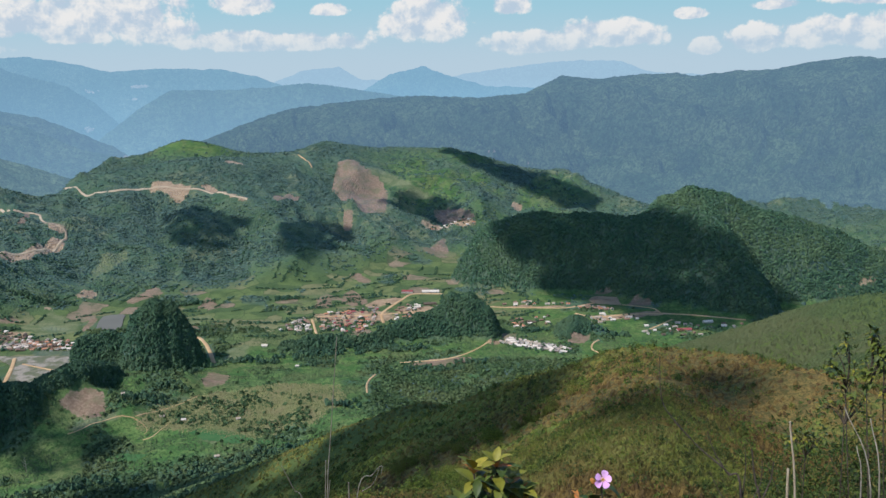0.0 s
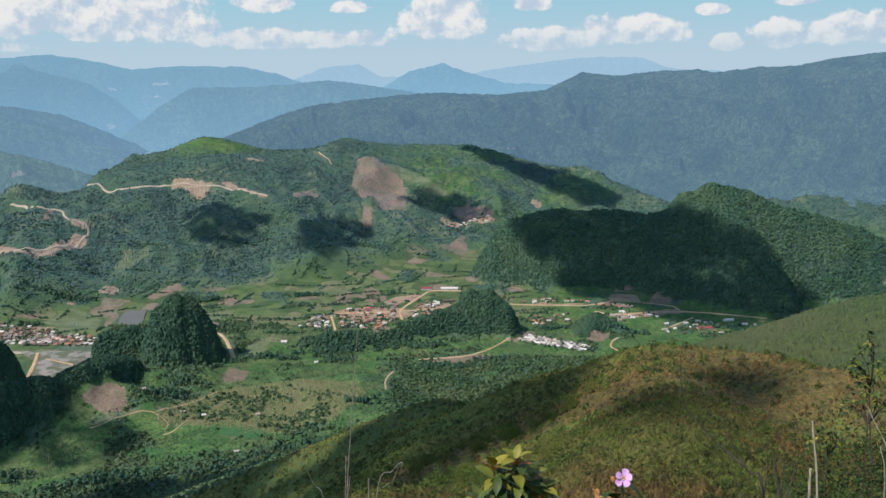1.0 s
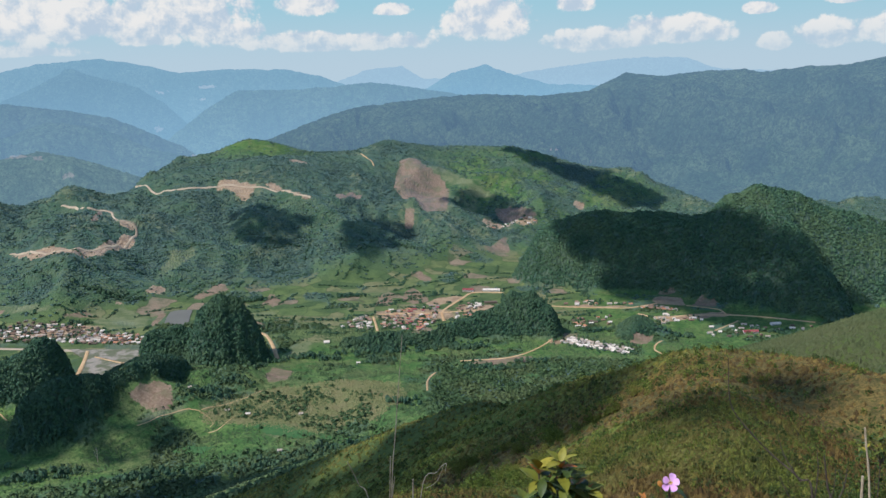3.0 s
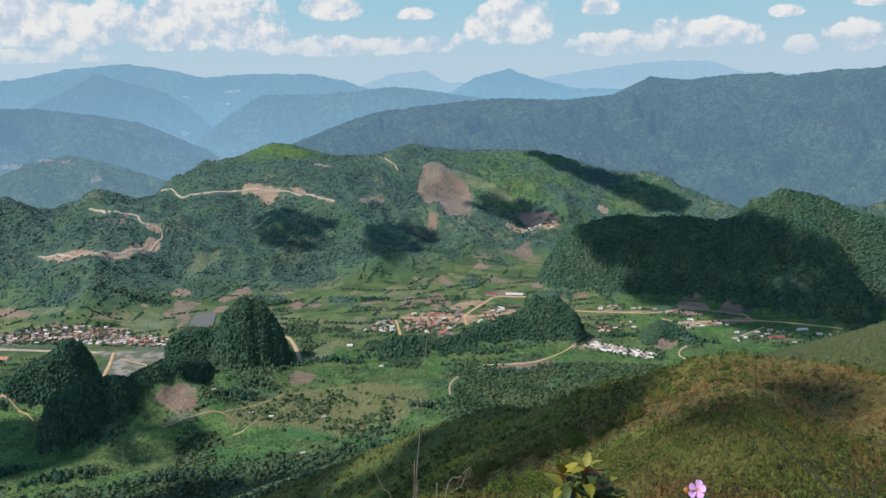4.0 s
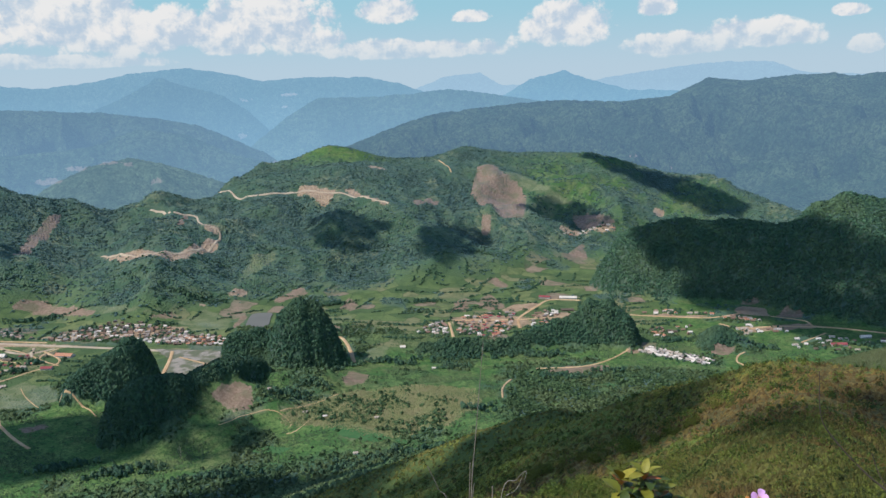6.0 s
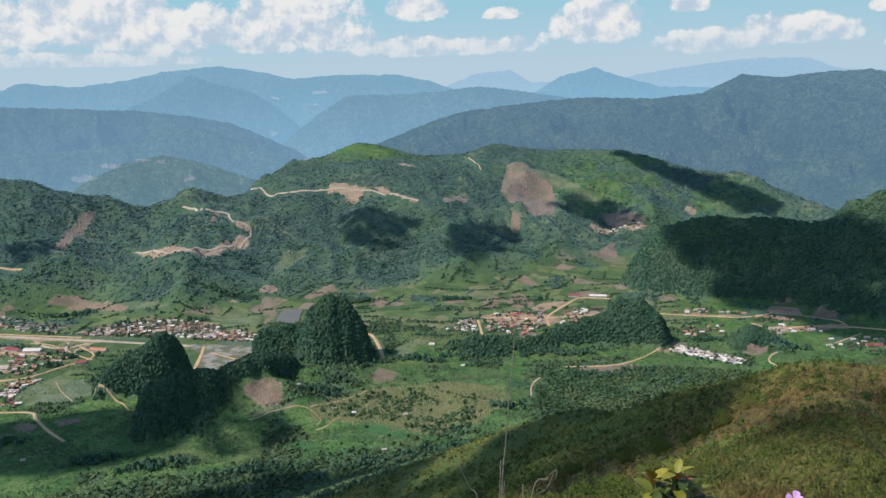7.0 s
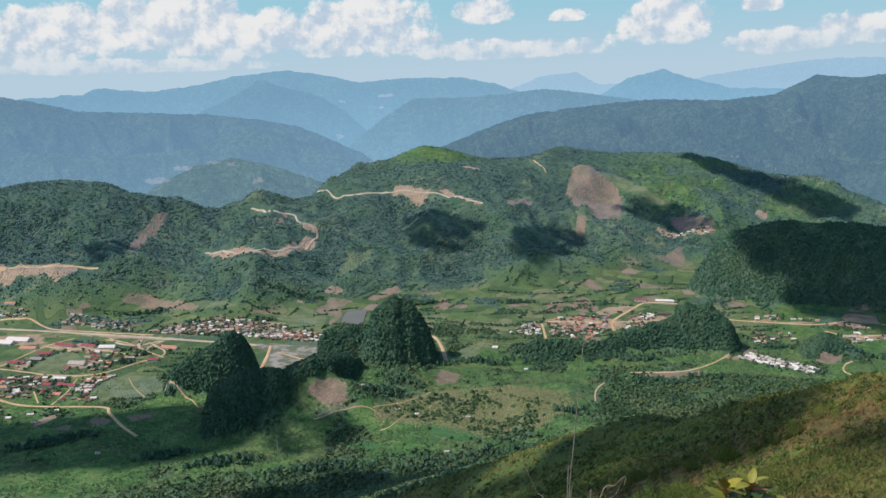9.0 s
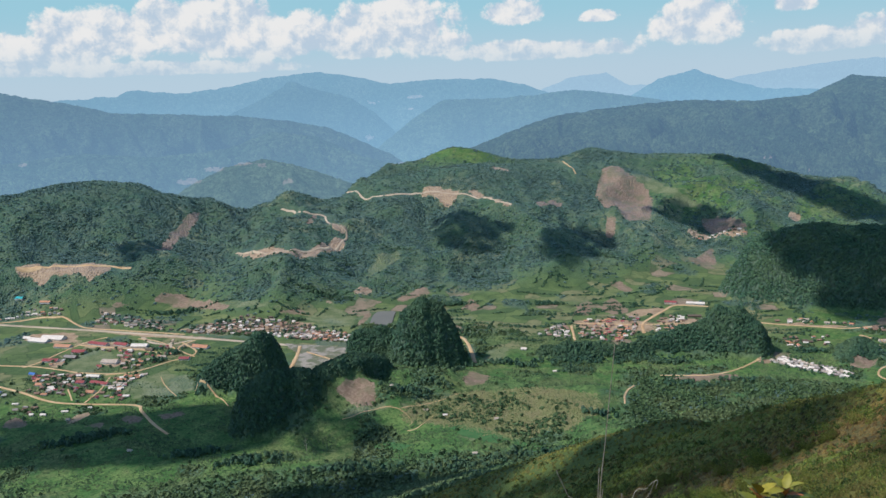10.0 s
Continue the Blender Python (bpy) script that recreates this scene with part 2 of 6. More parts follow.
def land(x, y):
    """Height of the ground, and how hilly, karst-like and near it is."""
    x, y = np.asarray(x, float), np.asarray(y, float)
    bend = (fbm(x, y, 260, 3, 5) - 0.5) * 70
    wx, wy = x + bend, y + (fbm(x, y, 260, 3, 9) - 0.5) * 70
    flat = 5 * (fbm(x, y, 300, 3, 21) - 0.5) + 3
    # rolling ground between the mountain and the town
    roll = np.clip((1500 - np.hypot(x, y)) / 350, 0, 1)
    flat = flat + roll * 26 * (fbm(x, y, 190, 3, 31) - 0.35)
    flat = flat + np.clip((np.hypot(x, y) - 3200) / 600, 0, 1) * 60
    # levelled ground along the airstrip
    level = np.clip(1.6 - np.abs(y - 1548) / 60, 0, 1) * np.clip((-560 - x) / 60, 0, 1)
    flat = flat * (1 - level) + 3.0 * level
    hills = np.full(x.shape, -1e3)
    for _, line, a, b, r in RIDGES:
        hills = blend(hills, ridge(wx, wy, line, a, b, r), 14)
    gully = fbm(wx, wy, 270, 4, 41, ridged=True)
    hilly = np.clip((hills - 8) / 50, 0, 1)
    hills = hills + hilly * (np.clip((262 - hills) / 70, 0.15, 1) * 112 * (gully - 0.66) + 9 * (fbm(x, y, 60, 3, 51) - 0.5))
    z = blend(hills, flat, 10)
    z = z * (1 - level) + 3.0 * level
    karst = np.full(x.shape, -1e3)
    jag = 13 * (fbm(x, y, 42, 3, 61) - 0.5)
    for _, line, a, b, r in KARSTS:
        karst = np.maximum(karst, ridge(x + jag, y - jag, line, a, b, r, 1.75 if a > 1.75 else 1.1))
    karst = karst + np.clip(karst / 40, 0, 1) * 15 * (fbm(x, y, 34, 3, 71, ridged=True) - 0.6)
    rocky = np.clip((karst - z) / 6, 0, 1)
    z = blend(karst, z, 5)
    near = np.full(x.shape, -1e3)
    for _, line, a, b, r in NEAR:
        near = blend(near, ridge(x, y, line, a, b, r), 6)
    d = np.hypot(x, y)
    near = near + np.clip((d - 12) / 60, 0, 1) * (7 * (fbm(x, y, 55, 4, 81) - 0.5)) + np.clip(d / 30, 0, 1) * np.clip((70 - d) / 30, 0, 1) * 0.8 * (fbm(x, y, 6, 3, 91) - 0.5)
    step = np.clip((d - 1.5) / 9, 0, 1)
    near = near - 4.5 * step * step * (3 - 2 * step) * np.clip(1 - (d - 25) / 60, 0, 1) * np.clip(y / 3 + 0.5, 0, 1)
    near = near + 3.4 * np.exp(-((x - 4.9) / 2.3) ** 2 - ((y - 9.3) / 3.4) ** 2)
    close = np.clip((near - z) / 8, 0, 1)
    z = blend(near, z, 12)
    return z, hilly, rocky, close


# the sheet of ground: fine where the camera looks, coarse elsewhere, out to the far ranges
def rings():
    r, out = 1.2, [-0.02, 0.3, 0.75]
    while r < 4900:
        out.append(r)
        r *= 1.028 if r < 40 else 1.02 if r < 500 else 1.010 if r < 1000 else 1.0070 if r < 3400 else 1.03
    return np.array(out + [4900.0])


def bearings():
    fine = np.radians(np.arange(-51.0, 32.0, 0.16))
    rest = np.radians(np.linspace(32.0, 309.0, 70)[1:-1])
    return np.concatenate([fine, rest])


FINE_COLUMNS = 519
RADII, BEARINGS = rings(), bearings()
GRID_R, GRID_A = np.meshgrid(RADII, BEARINGS, indexing="ij")
GRID_X, GRID_Y = GRID_R * np.sin(GRID_A), GRID_R * np.cos(GRID_A)
GRID_Z, HILLY, ROCKY, CLOSE = land(GRID_X, GRID_Y)


def on_ground(x, y):
    """Height of the built sheet at places inside the fine sector."""
    x, y = np.asarray(x, float), np.asarray(y, float)
    r, a = np.hypot(x, y), np.arctan2(x, y)
    i = np.clip(np.searchsorted(RADII, r) - 1, 0, len(RADII) - 2)
    u = np.clip((r - RADII[i]) / (RADII[i + 1] - RADII[i]), 0, 1)
    step = BEARINGS[1] - BEARINGS[0]
    q = np.clip((a - BEARINGS[0]) / step, 0, FINE_COLUMNS - 1.001)
    j = q.astype(int)
    v = q - j
    return (GRID_Z[i, j] * (1 - u) + GRID_Z[i + 1, j] * u) * (1 - v) + (GRID_Z[i, j + 1] * (1 - u) + GRID_Z[i + 1, j + 1] * u) * v

# ---------------------------------------------------------------- materials
def zones(net):
    """Forest, bare soil and dry grass weights that the sheet of ground carries."""
    n = net.attribute("zone")
    sep = net.tree.nodes.new("ShaderNodeSeparateColor")
    net.link(n.outputs["Color"], sep.inputs[0])
    return sep.outputs[0], sep.outputs[1], sep.outputs[2], n.outputs["Alpha"]


def hazy_sheen(bsdf, haze_weight):
    """Blue-tinted sheen on leaves, throwing back the sky at a slant to imitate haze."""
    bsdf.inputs["Sheen Weight"].default_value, bsdf.inputs["Sheen Roughness"].default_value = haze_weight, 0.6
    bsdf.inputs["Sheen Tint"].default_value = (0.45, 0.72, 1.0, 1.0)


def fern_weight(net, p):
    """Where brown ferns and dry grass take over from the green grass of the near slope's hollow."""
    away = net.tree.nodes.new("ShaderNodeVectorMath")
    away.operation = "MULTIPLY_ADD"
    net.link(p, away.inputs[0])
    away.inputs[1].default_value, away.inputs[2].default_value = (0.075, 0.030, 0.0), (-1.05, -3.24, 0.0)
    far = net.tree.nodes.new("ShaderNodeVectorMath")
    far.operation = "LENGTH"
    net.link(away.outputs[0], far.inputs[0])
    bias = net.math("MULTIPLY", net.math("MINIMUM", far.outputs["Value"], 2.0), 0.14)
    sep = net.tree.nodes.new("ShaderNodeSeparateXYZ")
    net.link(p, sep.inputs[0])
    return net.math("MULTIPLY", net.span(net.math("ADD", net.noise(p, 0.045, 6, 0.7), bias), 0.62, 0.78), net.span(sep.outputs[1], 215.0, 275.0, 1.0, 0.25))


def ground_material():
    m, net, bsdf = fresh("ground")
    p = net.position()
    wood, soil, dry, tilled = zones(net)
    big = net.noise(p, 0.006, 4)
    mid = net.noise(p, 0.035, 5, 0.6)
    fine = net.noise(p, 0.22, 4, 0.65)
    tiny = net.noise(p, 2.2, 5, 0.7)
    # field parcels
    warp = net.tree.nodes.new("ShaderNodeVectorMath")
    warp.operation = "MULTIPLY_ADD"
    colour_noise = net.tree.nodes.new("ShaderNodeTexNoise")
    net.link(p, colour_noise.inputs["Vector"])
    colour_noise.inputs["Scale"].default_value = 0.012
    net.link(colour_noise.outputs["Color"], warp.inputs[0])
    warp.inputs[1].default_value = (26, 26, 0)
    net.link(p, warp.inputs[2])
    cells = net.tree.nodes.new("ShaderNodeTexVoronoi")
    cells.voronoi_dimensions = "2D"
    net.link(warp.outputs[0], cells.inputs["Vector"])
    cells.inputs["Scale"].default_value = 0.021
    cells.distance = "CHEBYCHEV"
    edge = net.tree.nodes.new("ShaderNodeTexVoronoi")
    edge.voronoi_dimensions, edge.feature, edge.distance = "2D", "F2", "CHEBYCHEV"
    net.link(warp.outputs[0], edge.inputs["Vector"])
    edge.inputs["Scale"].default_value = 0.021
    pick = net.tree.nodes.new("ShaderNodeSeparateColor")
    net.link(cells.outputs["Color"], pick.inputs[0])
    ramp = net.tree.nodes.new("ShaderNodeValToRGB")
    stops = [(0.0, (0.082, 0.122, 0.044)), (0.2, (0.125, 0.168, 0.054)), (0.4, (0.175, 0.196, 0.070)), (0.55, (0.105, 0.142, 0.050)), (0.7, (0.215, 0.200, 0.090)), (0.82, (0.140, 0.178, 0.058)), (0.93, (0.28, 0.20, 0.13))]
    ramp.color_ramp.interpolation = "CONSTANT"
    while len(ramp.color_ramp.elements) < len(stops):
        ramp.color_ramp.elements.new(0.5)
    for e, (at, c) in zip(ramp.color_ramp.elements, stops):
        e.position, e.color = at, (*c, 1)
    net.link(pick.outputs[0], ramp.inputs[0])
    field = net.mix(net.span(net.math("SUBTRACT", edge.outputs["Distance"], cells.outputs["Distance"]), 0.0, 0.07, 0.8, 0.0), ramp.outputs[0], (0.035, 0.06, 0.0252))
    field = net.mix(net.span(mid, 0.42, 0.68, 0.0, 0.6), field, (0.045, 0.08, 0.028))
    field = net.mix(net.span(fine, 0.45, 0.75, 0.0, 0.5), field, (0.12, 0.15, 0.07))
    pasture = net.mix(net.span(mid, 0.38, 0.62), (0.080, 0.160, 0.040), (0.160, 0.228, 0.064))
    pasture = net.mix(net.span(net.noise(p, 0.012, 5, 0.65, 0.8), 0.50, 0.62, 0.0, 0.55), pasture, (0.185, 0.180, 0.072))
    pasture = net.mix(net.span(net.noise(p, 0.09, 5, 0.7), 0.48, 0.60, 0.0, 0.7), pasture, (0.046, 0.100, 0.028))
    pasture = net.mix(net.span(fine, 0.46, 0.66, 0.0, 0.7), pasture, (0.030, 0.062, 0.016))
    blades = net.noise(p, 0.5, 4, 0.7)
    pasture = net.mix(net.span(blades, 0.50, 0.64, 0.0, 0.6), pasture, (0.030, 0.056, 0.016))
    field = net.mix(net.span(blades, 0.52, 0.66, 0.0, 0.5), field, (0.035, 0.065, 0.02))
    field = net.mix(tilled, pasture, field)
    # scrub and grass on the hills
    # the blue in these hill greens imitates haze
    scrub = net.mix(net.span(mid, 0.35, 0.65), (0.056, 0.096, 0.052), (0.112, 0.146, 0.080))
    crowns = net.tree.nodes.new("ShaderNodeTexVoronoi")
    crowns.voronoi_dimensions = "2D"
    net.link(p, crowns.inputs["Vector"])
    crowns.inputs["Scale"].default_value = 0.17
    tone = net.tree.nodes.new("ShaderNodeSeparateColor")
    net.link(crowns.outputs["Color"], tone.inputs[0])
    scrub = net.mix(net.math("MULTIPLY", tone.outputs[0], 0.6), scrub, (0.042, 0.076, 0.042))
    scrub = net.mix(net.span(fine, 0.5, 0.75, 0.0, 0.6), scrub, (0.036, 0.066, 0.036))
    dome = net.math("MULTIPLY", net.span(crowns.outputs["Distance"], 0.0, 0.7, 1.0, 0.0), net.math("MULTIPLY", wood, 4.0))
    grass = net.mix(net.span(fine, 0.3, 0.7), (0.118, 0.172, 0.022), (0.232, 0.268, 0.044))
    fern = net.mix(net.span(fine, 0.3, 0.7), (0.135, 0.080, 0.032), (0.270, 0.175, 0.052))
    grass = net.mix(fern_weight(net, p), grass, fern)
    grass = net.mix(net.span(net.noise(p, 0.7, 5, 0.7), 0.48, 0.62, 0.0, 0.6), grass, (0.050, 0.056, 0.014))
    grass = net.mix(net.span(tiny, 0.42, 0.60, 0.0, 0.6), grass, (0.022, 0.028, 0.009))
    north = net.tree.nodes.new("ShaderNodeSeparateXYZ")
    net.link(p, north.inputs[0])
    grass = net.mix(net.span(north.outputs[1], 290.0, 360.0, 0.0, 0.8), grass, (0.078, 0.106, 0.032))
    earth = net.mix(net.span(fine, 0.3, 0.7), (0.33, 0.212, 0.118), (0.45, 0.325, 0.190))
    earth = net.mix(net.span(mid, 0.4, 0.7, 0.0, 0.5), earth, (0.155, 0.098, 0.062))
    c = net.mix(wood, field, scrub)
    lea = net.mix(net.span(mid, 0.38, 0.62), (0.128, 0.154, 0.064), (0.196, 0.206, 0.096))
    lea = net.mix(net.span(blades, 0.48, 0.66, 0.0, 0.6), lea, (0.050, 0.078, 0.030))
    open_grass = net.math("ADD", net.attribute("meadow").outputs["Fac"], net.math("MULTIPLY", net.math("SUBTRACT", mid, 0.5), 1.2))
    c = net.mix(net.span(open_grass, 0.35, 0.85), c, lea)
    c = net.mix(net.math("MULTIPLY", dry, net.span(big, 0.3, 0.6, 0.85, 1.0)), c, grass)
    rough_soil = net.span(net.math("ADD", soil, net.math("MULTIPLY", net.math("SUBTRACT", fine, 0.5), 0.9)), 0.35, 0.6)
    resting = net.mix(net.span(fine, 0.35, 0.65), (0.195, 0.128, 0.080), (0.300, 0.212, 0.138))
    resting = net.mix(net.span(mid, 0.45, 0.62, 0.0, 0.7), resting, (0.150, 0.140, 0.070))
    left_bare = net.math("ADD", net.attribute("fallow").outputs["Fac"], net.math("MULTIPLY", net.math("SUBTRACT", fine, 0.5), 1.1))
    c = net.mix(net.span(left_bare, 0.35, 0.6), c, resting)
    c = net.mix(rough_soil, c, earth)
    height = net.math("ADD", net.math("ADD", net.math("MULTIPLY", fine, 2.0), net.math("MULTIPLY", tiny, 0.25)), dome)
    # blue sheen on wooded ground imitates haze over it
    hazy_sheen(bsdf, 0.0)
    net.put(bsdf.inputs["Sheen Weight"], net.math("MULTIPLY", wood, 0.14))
    return finish(m, net, bsdf, c, 0.95, height, 0.7, 1.0, 0.1)


def crown_material(name, dark, light, warm, size=0.5, haze_weight=0.0, patches=0.012, ferns=None):
    """Foliage: each clump has its own shade of green."""
    m, net, bsdf = fresh(name)
    geo = net.tree.nodes.new("ShaderNodeNewGeometry")
    island = geo.outputs["Random Per Island"]
    n = net.noise(geo.outputs["Position"], size, 4, 0.65)
    patch = net.noise(geo.outputs["Position"], patches, 5, 0.6)
    c = net.mix(island, dark, light)
    c = net.mix(net.span(patch, 0.4, 0.66, 0.0, 0.75), c, warm)
    c = net.mix(net.span(n, 0.45, 0.75, 0.0, 0.5), c, tuple(v * 0.6 for v in dark))
    if ferns:
        c = net.mix(net.math("MULTIPLY", fern_weight(net, geo.outputs["Position"]), 0.85), c, net.mix(island, *ferns))
    hazy_sheen(bsdf, haze_weight)
    return finish(m, net, bsdf, c, 0.75, n, 0.8, 0.8, 0.2)


def plain_material(name, a, b, scale=1.0, rough=0.85, strength=0.3, distance=0.05, specular=0.25, metal=0.0):
    m, net, bsdf = fresh(name)
    p = net.position()
    n1, n2 = net.noise(p, scale, 5, 0.6), net.noise(p, scale * 9, 4, 0.6)
    c = net.mix(net.span(n1, 0.3, 0.7), a, b)
    c = net.mix(net.span(n2, 0.45, 0.75, 0.0, 0.35), c, tuple(v * 0.55 for v in a))
    bsdf.inputs["Metallic"].default_value = metal
    return finish(m, net, bsdf, c, rough, n2, strength, distance, specular)


def range_material(name, haze_glow, foot, low, high, tree=0.11):
    """A range far off: woods, with the blue haze of the air put in as emission."""
    m, net, bsdf = fresh(name)
    p = net.position()
    n1, n2, n3 = net.noise(p, 0.006, 5, 0.6), net.noise(p, tree, 5, 0.7), net.noise(p, 0.040, 5, 0.65, 0.6)
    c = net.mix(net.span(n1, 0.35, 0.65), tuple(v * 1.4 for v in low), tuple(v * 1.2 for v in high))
    c = net.mix(net.span(n3, 0.40, 0.62, 0.0, 0.65), c, tuple(v * 0.35 for v in low))
    c = net.mix(net.span(n2, 0.42, 0.62, 0.0, 0.6), c, tuple(v * 0.25 for v in low))
    ragged = net.math("ADD", net.attribute("bare").outputs["Fac"], net.math("MULTIPLY", net.math("SUBTRACT", net.noise(p, 0.03, 5, 0.75), 0.5), 2.2))
    c = net.mix(net.span(ragged, 0.50, 0.75, 0.0, 0.6), c, (0.34, 0.23, 0.17))
    # haze is put in as glow, its strength running from foot to crest
    bsdf.inputs["Emission Color"].default_value = (*haze_glow, 1)
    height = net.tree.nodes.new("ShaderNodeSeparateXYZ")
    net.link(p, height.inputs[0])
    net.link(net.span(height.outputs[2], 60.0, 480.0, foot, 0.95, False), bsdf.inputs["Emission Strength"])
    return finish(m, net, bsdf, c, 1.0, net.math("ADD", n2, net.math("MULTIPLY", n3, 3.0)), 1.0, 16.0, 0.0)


GROUND = ground_material()
# bluer greens and the strongest sheen on the far woods imitate haze
WOODS = crown_material("woodland", (0.058, 0.100, 0.060), (0.098, 0.152, 0.088), (0.112, 0.158, 0.084), haze_weight=0.26)
VALLEY_WOODS = crown_material("valley_trees", (0.036, 0.072, 0.026), (0.098, 0.150, 0.050), (0.128, 0.152, 0.054), haze_weight=0.02)
KARST_WOODS = crown_material("karst_foliage", (0.034, 0.080, 0.040), (0.084, 0.150, 0.062), (0.100, 0.148, 0.058), haze_weight=0.10)


def cloud_material(name, alpha):
    """Thin vapour lets part of the sunlight through."""
    m, net, bsdf = fresh(name)
    finish(m, net, bsdf, net.mix(net.noise(net.position(), 0.01, 4), (0.78, 0.78, 0.78), (0.86, 0.86, 0.86)), 1.0, specular=0.0)
    bsdf.inputs["Alpha"].default_value = alpha
    return m


CLOUD, THIN_CLOUD, SHADE_WISP = cloud_material("cloud", 0.48), cloud_material("thin_cloud", 0.42), cloud_material("shade_wisp", 0.12)
DIRT = plain_material("dirt_road", (0.48, 0.290, 0.130), (0.60, 0.405, 0.205), 0.05)
PALE = plain_material("worn_gravel", (0.40, 0.295, 0.185), (0.53, 0.41, 0.27), 0.03)


# ---------------------------------------------------------------- meshes
def np_mesh(name, verts, faces, material, smooth=False):
    """A mesh from arrays of corners and of triangles or quads."""
    me = bpy.data.meshes.new(name)
    verts, faces = np.asarray(verts, np.float32), np.asarray(faces, np.int32)
    k = faces.shape[1]
    me.vertices.add(len(verts))
    me.vertices.foreach_set("co", verts.ravel())
    me.loops.add(faces.size)
    me.loops.foreach_set("vertex_index", faces.ravel())
    me.polygons.add(len(faces))
    me.polygons.foreach_set("loop_start", np.arange(0, faces.size, k, dtype=np.int32))
    me.polygons.foreach_set("use_smooth", np.full(len(faces), smooth, bool))
    me.materials.append(material)
    me.update(calc_edges=True)
    return me


def grid_faces(rows, cols, closed=False):
    i, j = np.meshgrid(np.arange(rows - 1), np.arange(cols if closed else cols - 1), indexing="ij")
    a, b = i * cols + j, i * cols + (j + 1) % cols
    return np.stack([a, a + cols, b + cols, b], -1).reshape(-1, 4)


# outlines in plan of bare earth, of resting fields and of pale meadows
EARTH_A = [
    [(-1659, 1717), (-1639, 1701), (-1612, 1723), (-1555, 1691), (-1557, 1723), (-1488, 1742), (-1455, 1735), (-1435, 1783), (-1450, 1821), (-1563, 1793)],  # cutting
    [(-871, 2511), (-817, 2550), (-790, 2541), (-734, 2520), (-735, 2502), (-753, 2467), (-785, 2481), (-813, 2510), (-863, 2499)],  # road scar
    [(-707, 2531), (-681, 2538), (-609, 2455), (-550, 2442), (-552, 2435), (-597, 2436), (-685, 2508)],  # road edge
    [(-1054, 2246), (-996, 2212), (-963, 2212), (-973, 2183), (-996, 2178)],  # bend bank
    [(-1008, 1965), (-985, 2035), (-979, 2153), (-950, 2145), (-942, 2116), (-967, 1996), (-994, 1936)],  # switch bank
    [(-1253, 2080), (-1152, 1977), (-1054, 1935), (-996, 1937), (-959, 1992), (-975, 2027), (-1025, 1967), (-1085, 1996), (-1148, 1994)],  # switch low
    [(-833, 1904), (-831, 1947), (-816, 1968), (-801, 1959), (-796, 1925)],  # terrace
    [(-868, 1819), (-867, 1843), (-857, 1852), (-849, 1827)],  # terrace2
]
EARTH_B = [
    [(-178, 1890), (-154, 1938), (-100, 1963), (-95, 1938), (-119, 1897), (-155, 1874)],  # village
    [(331, 1933), (356, 1964), (401, 1947), (396, 1881), (338, 1900)],  # east a
    [(313, 1787), (384, 1811), (469, 1835), (468, 1804), (384, 1781), (325, 1751)],  # east b
    [(927, 1940), (970, 1964), (1022, 1984), (990, 1961)],  # far right
    [(-982, 1080), (-983, 1113), (-974, 1130), (-963, 1120), (-964, 1090), (-971, 1075)],  # ochre
    [(-1416, 1459), (-1426, 1503), (-1339, 1528), (-1302, 1505), (-1313, 1471), (-1378, 1453)],  # strip yard
    [(-1265, 1471), (-1199, 1481), (-1118, 1468), (-1102, 1443), (-1236, 1439)],  # town yards
    [(-1120, 1352), (-1127, 1387), (-1093, 1403), (-1066, 1361), (-1090, 1339)],
    [(-1242, 1347), (-1219, 1351), (-1194, 1315), (-1218, 1316)],
    [(81, 1611), (96, 1630), (120, 1628), (104, 1599)],  # camp end
    [(-70, 2618), (-53, 2644), (96, 2614), (103, 2602), (3, 2627)],  # saddle
]
EARTH_C = [
    [(218, 2743), (227, 2795), (254, 2798), (260, 2769)],  # slide
]
EARTH = EARTH_A + EARTH_B + EARTH_C
FALLOW_A = [
    [(-345, 2874), (-285, 2893), (-233, 2842), (-198, 2821), (-176, 2765), (-169, 2585), (-243, 2560), (-348, 2713), (-350, 2802)],  # red field
    [(-40, 2690), (18, 2727), (99, 2626), (99, 2611), (0, 2635)],  # red low
    [(-295, 2557), (-268, 2546), (-260, 2487), (-286, 2485)],  # strip
    [(-60, 2409), (7, 2530), (16, 2407), (-32, 2395)],  # wedge
    [(-1396, 1929), (-1452, 2069), (-1472, 2183), (-1466, 2251), (-1439, 2193), (-1417, 2061), (-1375, 1929)],  # scar
    [(-1298, 1767), (-1295, 1788), (-1255, 1827), (-1202, 1810), (-1227, 1806), (-1288, 1764)],  # foot a
    [(-1267, 1767), (-1227, 1806), (-1139, 1772), (-1059, 1731), (-1085, 1728), (-1200, 1763)],  # foot b
]
FALLOW_B = [
    [(-1364, 1689), (-1362, 1706), (-1335, 1720), (-1340, 1704)],  # foot c
    [(-942, 1727), (-907, 1772), (-887, 1772), (-905, 1738)],  # foot d
    [(-720, 1916), (-703, 1998), (-673, 2009), (-653, 1976), (-705, 1910)],  # hill field
    [(-548, 1872), (-551, 1970), (-532, 1950), (-504, 1897), (-525, 1872)],  # mid field
    [(-293, 1866), (-287, 1923), (-257, 1934), (-249, 1872)],  # mid right
    [(-560, 1712), (-520, 1740), (-490, 1731), (-492, 1694), (-545, 1685)],  # bend field
    [(-738, 1696), (-754, 1810), (-734, 1792), (-726, 1707)],  # pond shore
    [(-556, 1184), (-544, 1209), (-525, 1231), (-507, 1228), (-490, 1193), (-511, 1172), (-531, 1181)],  # bare slope
]
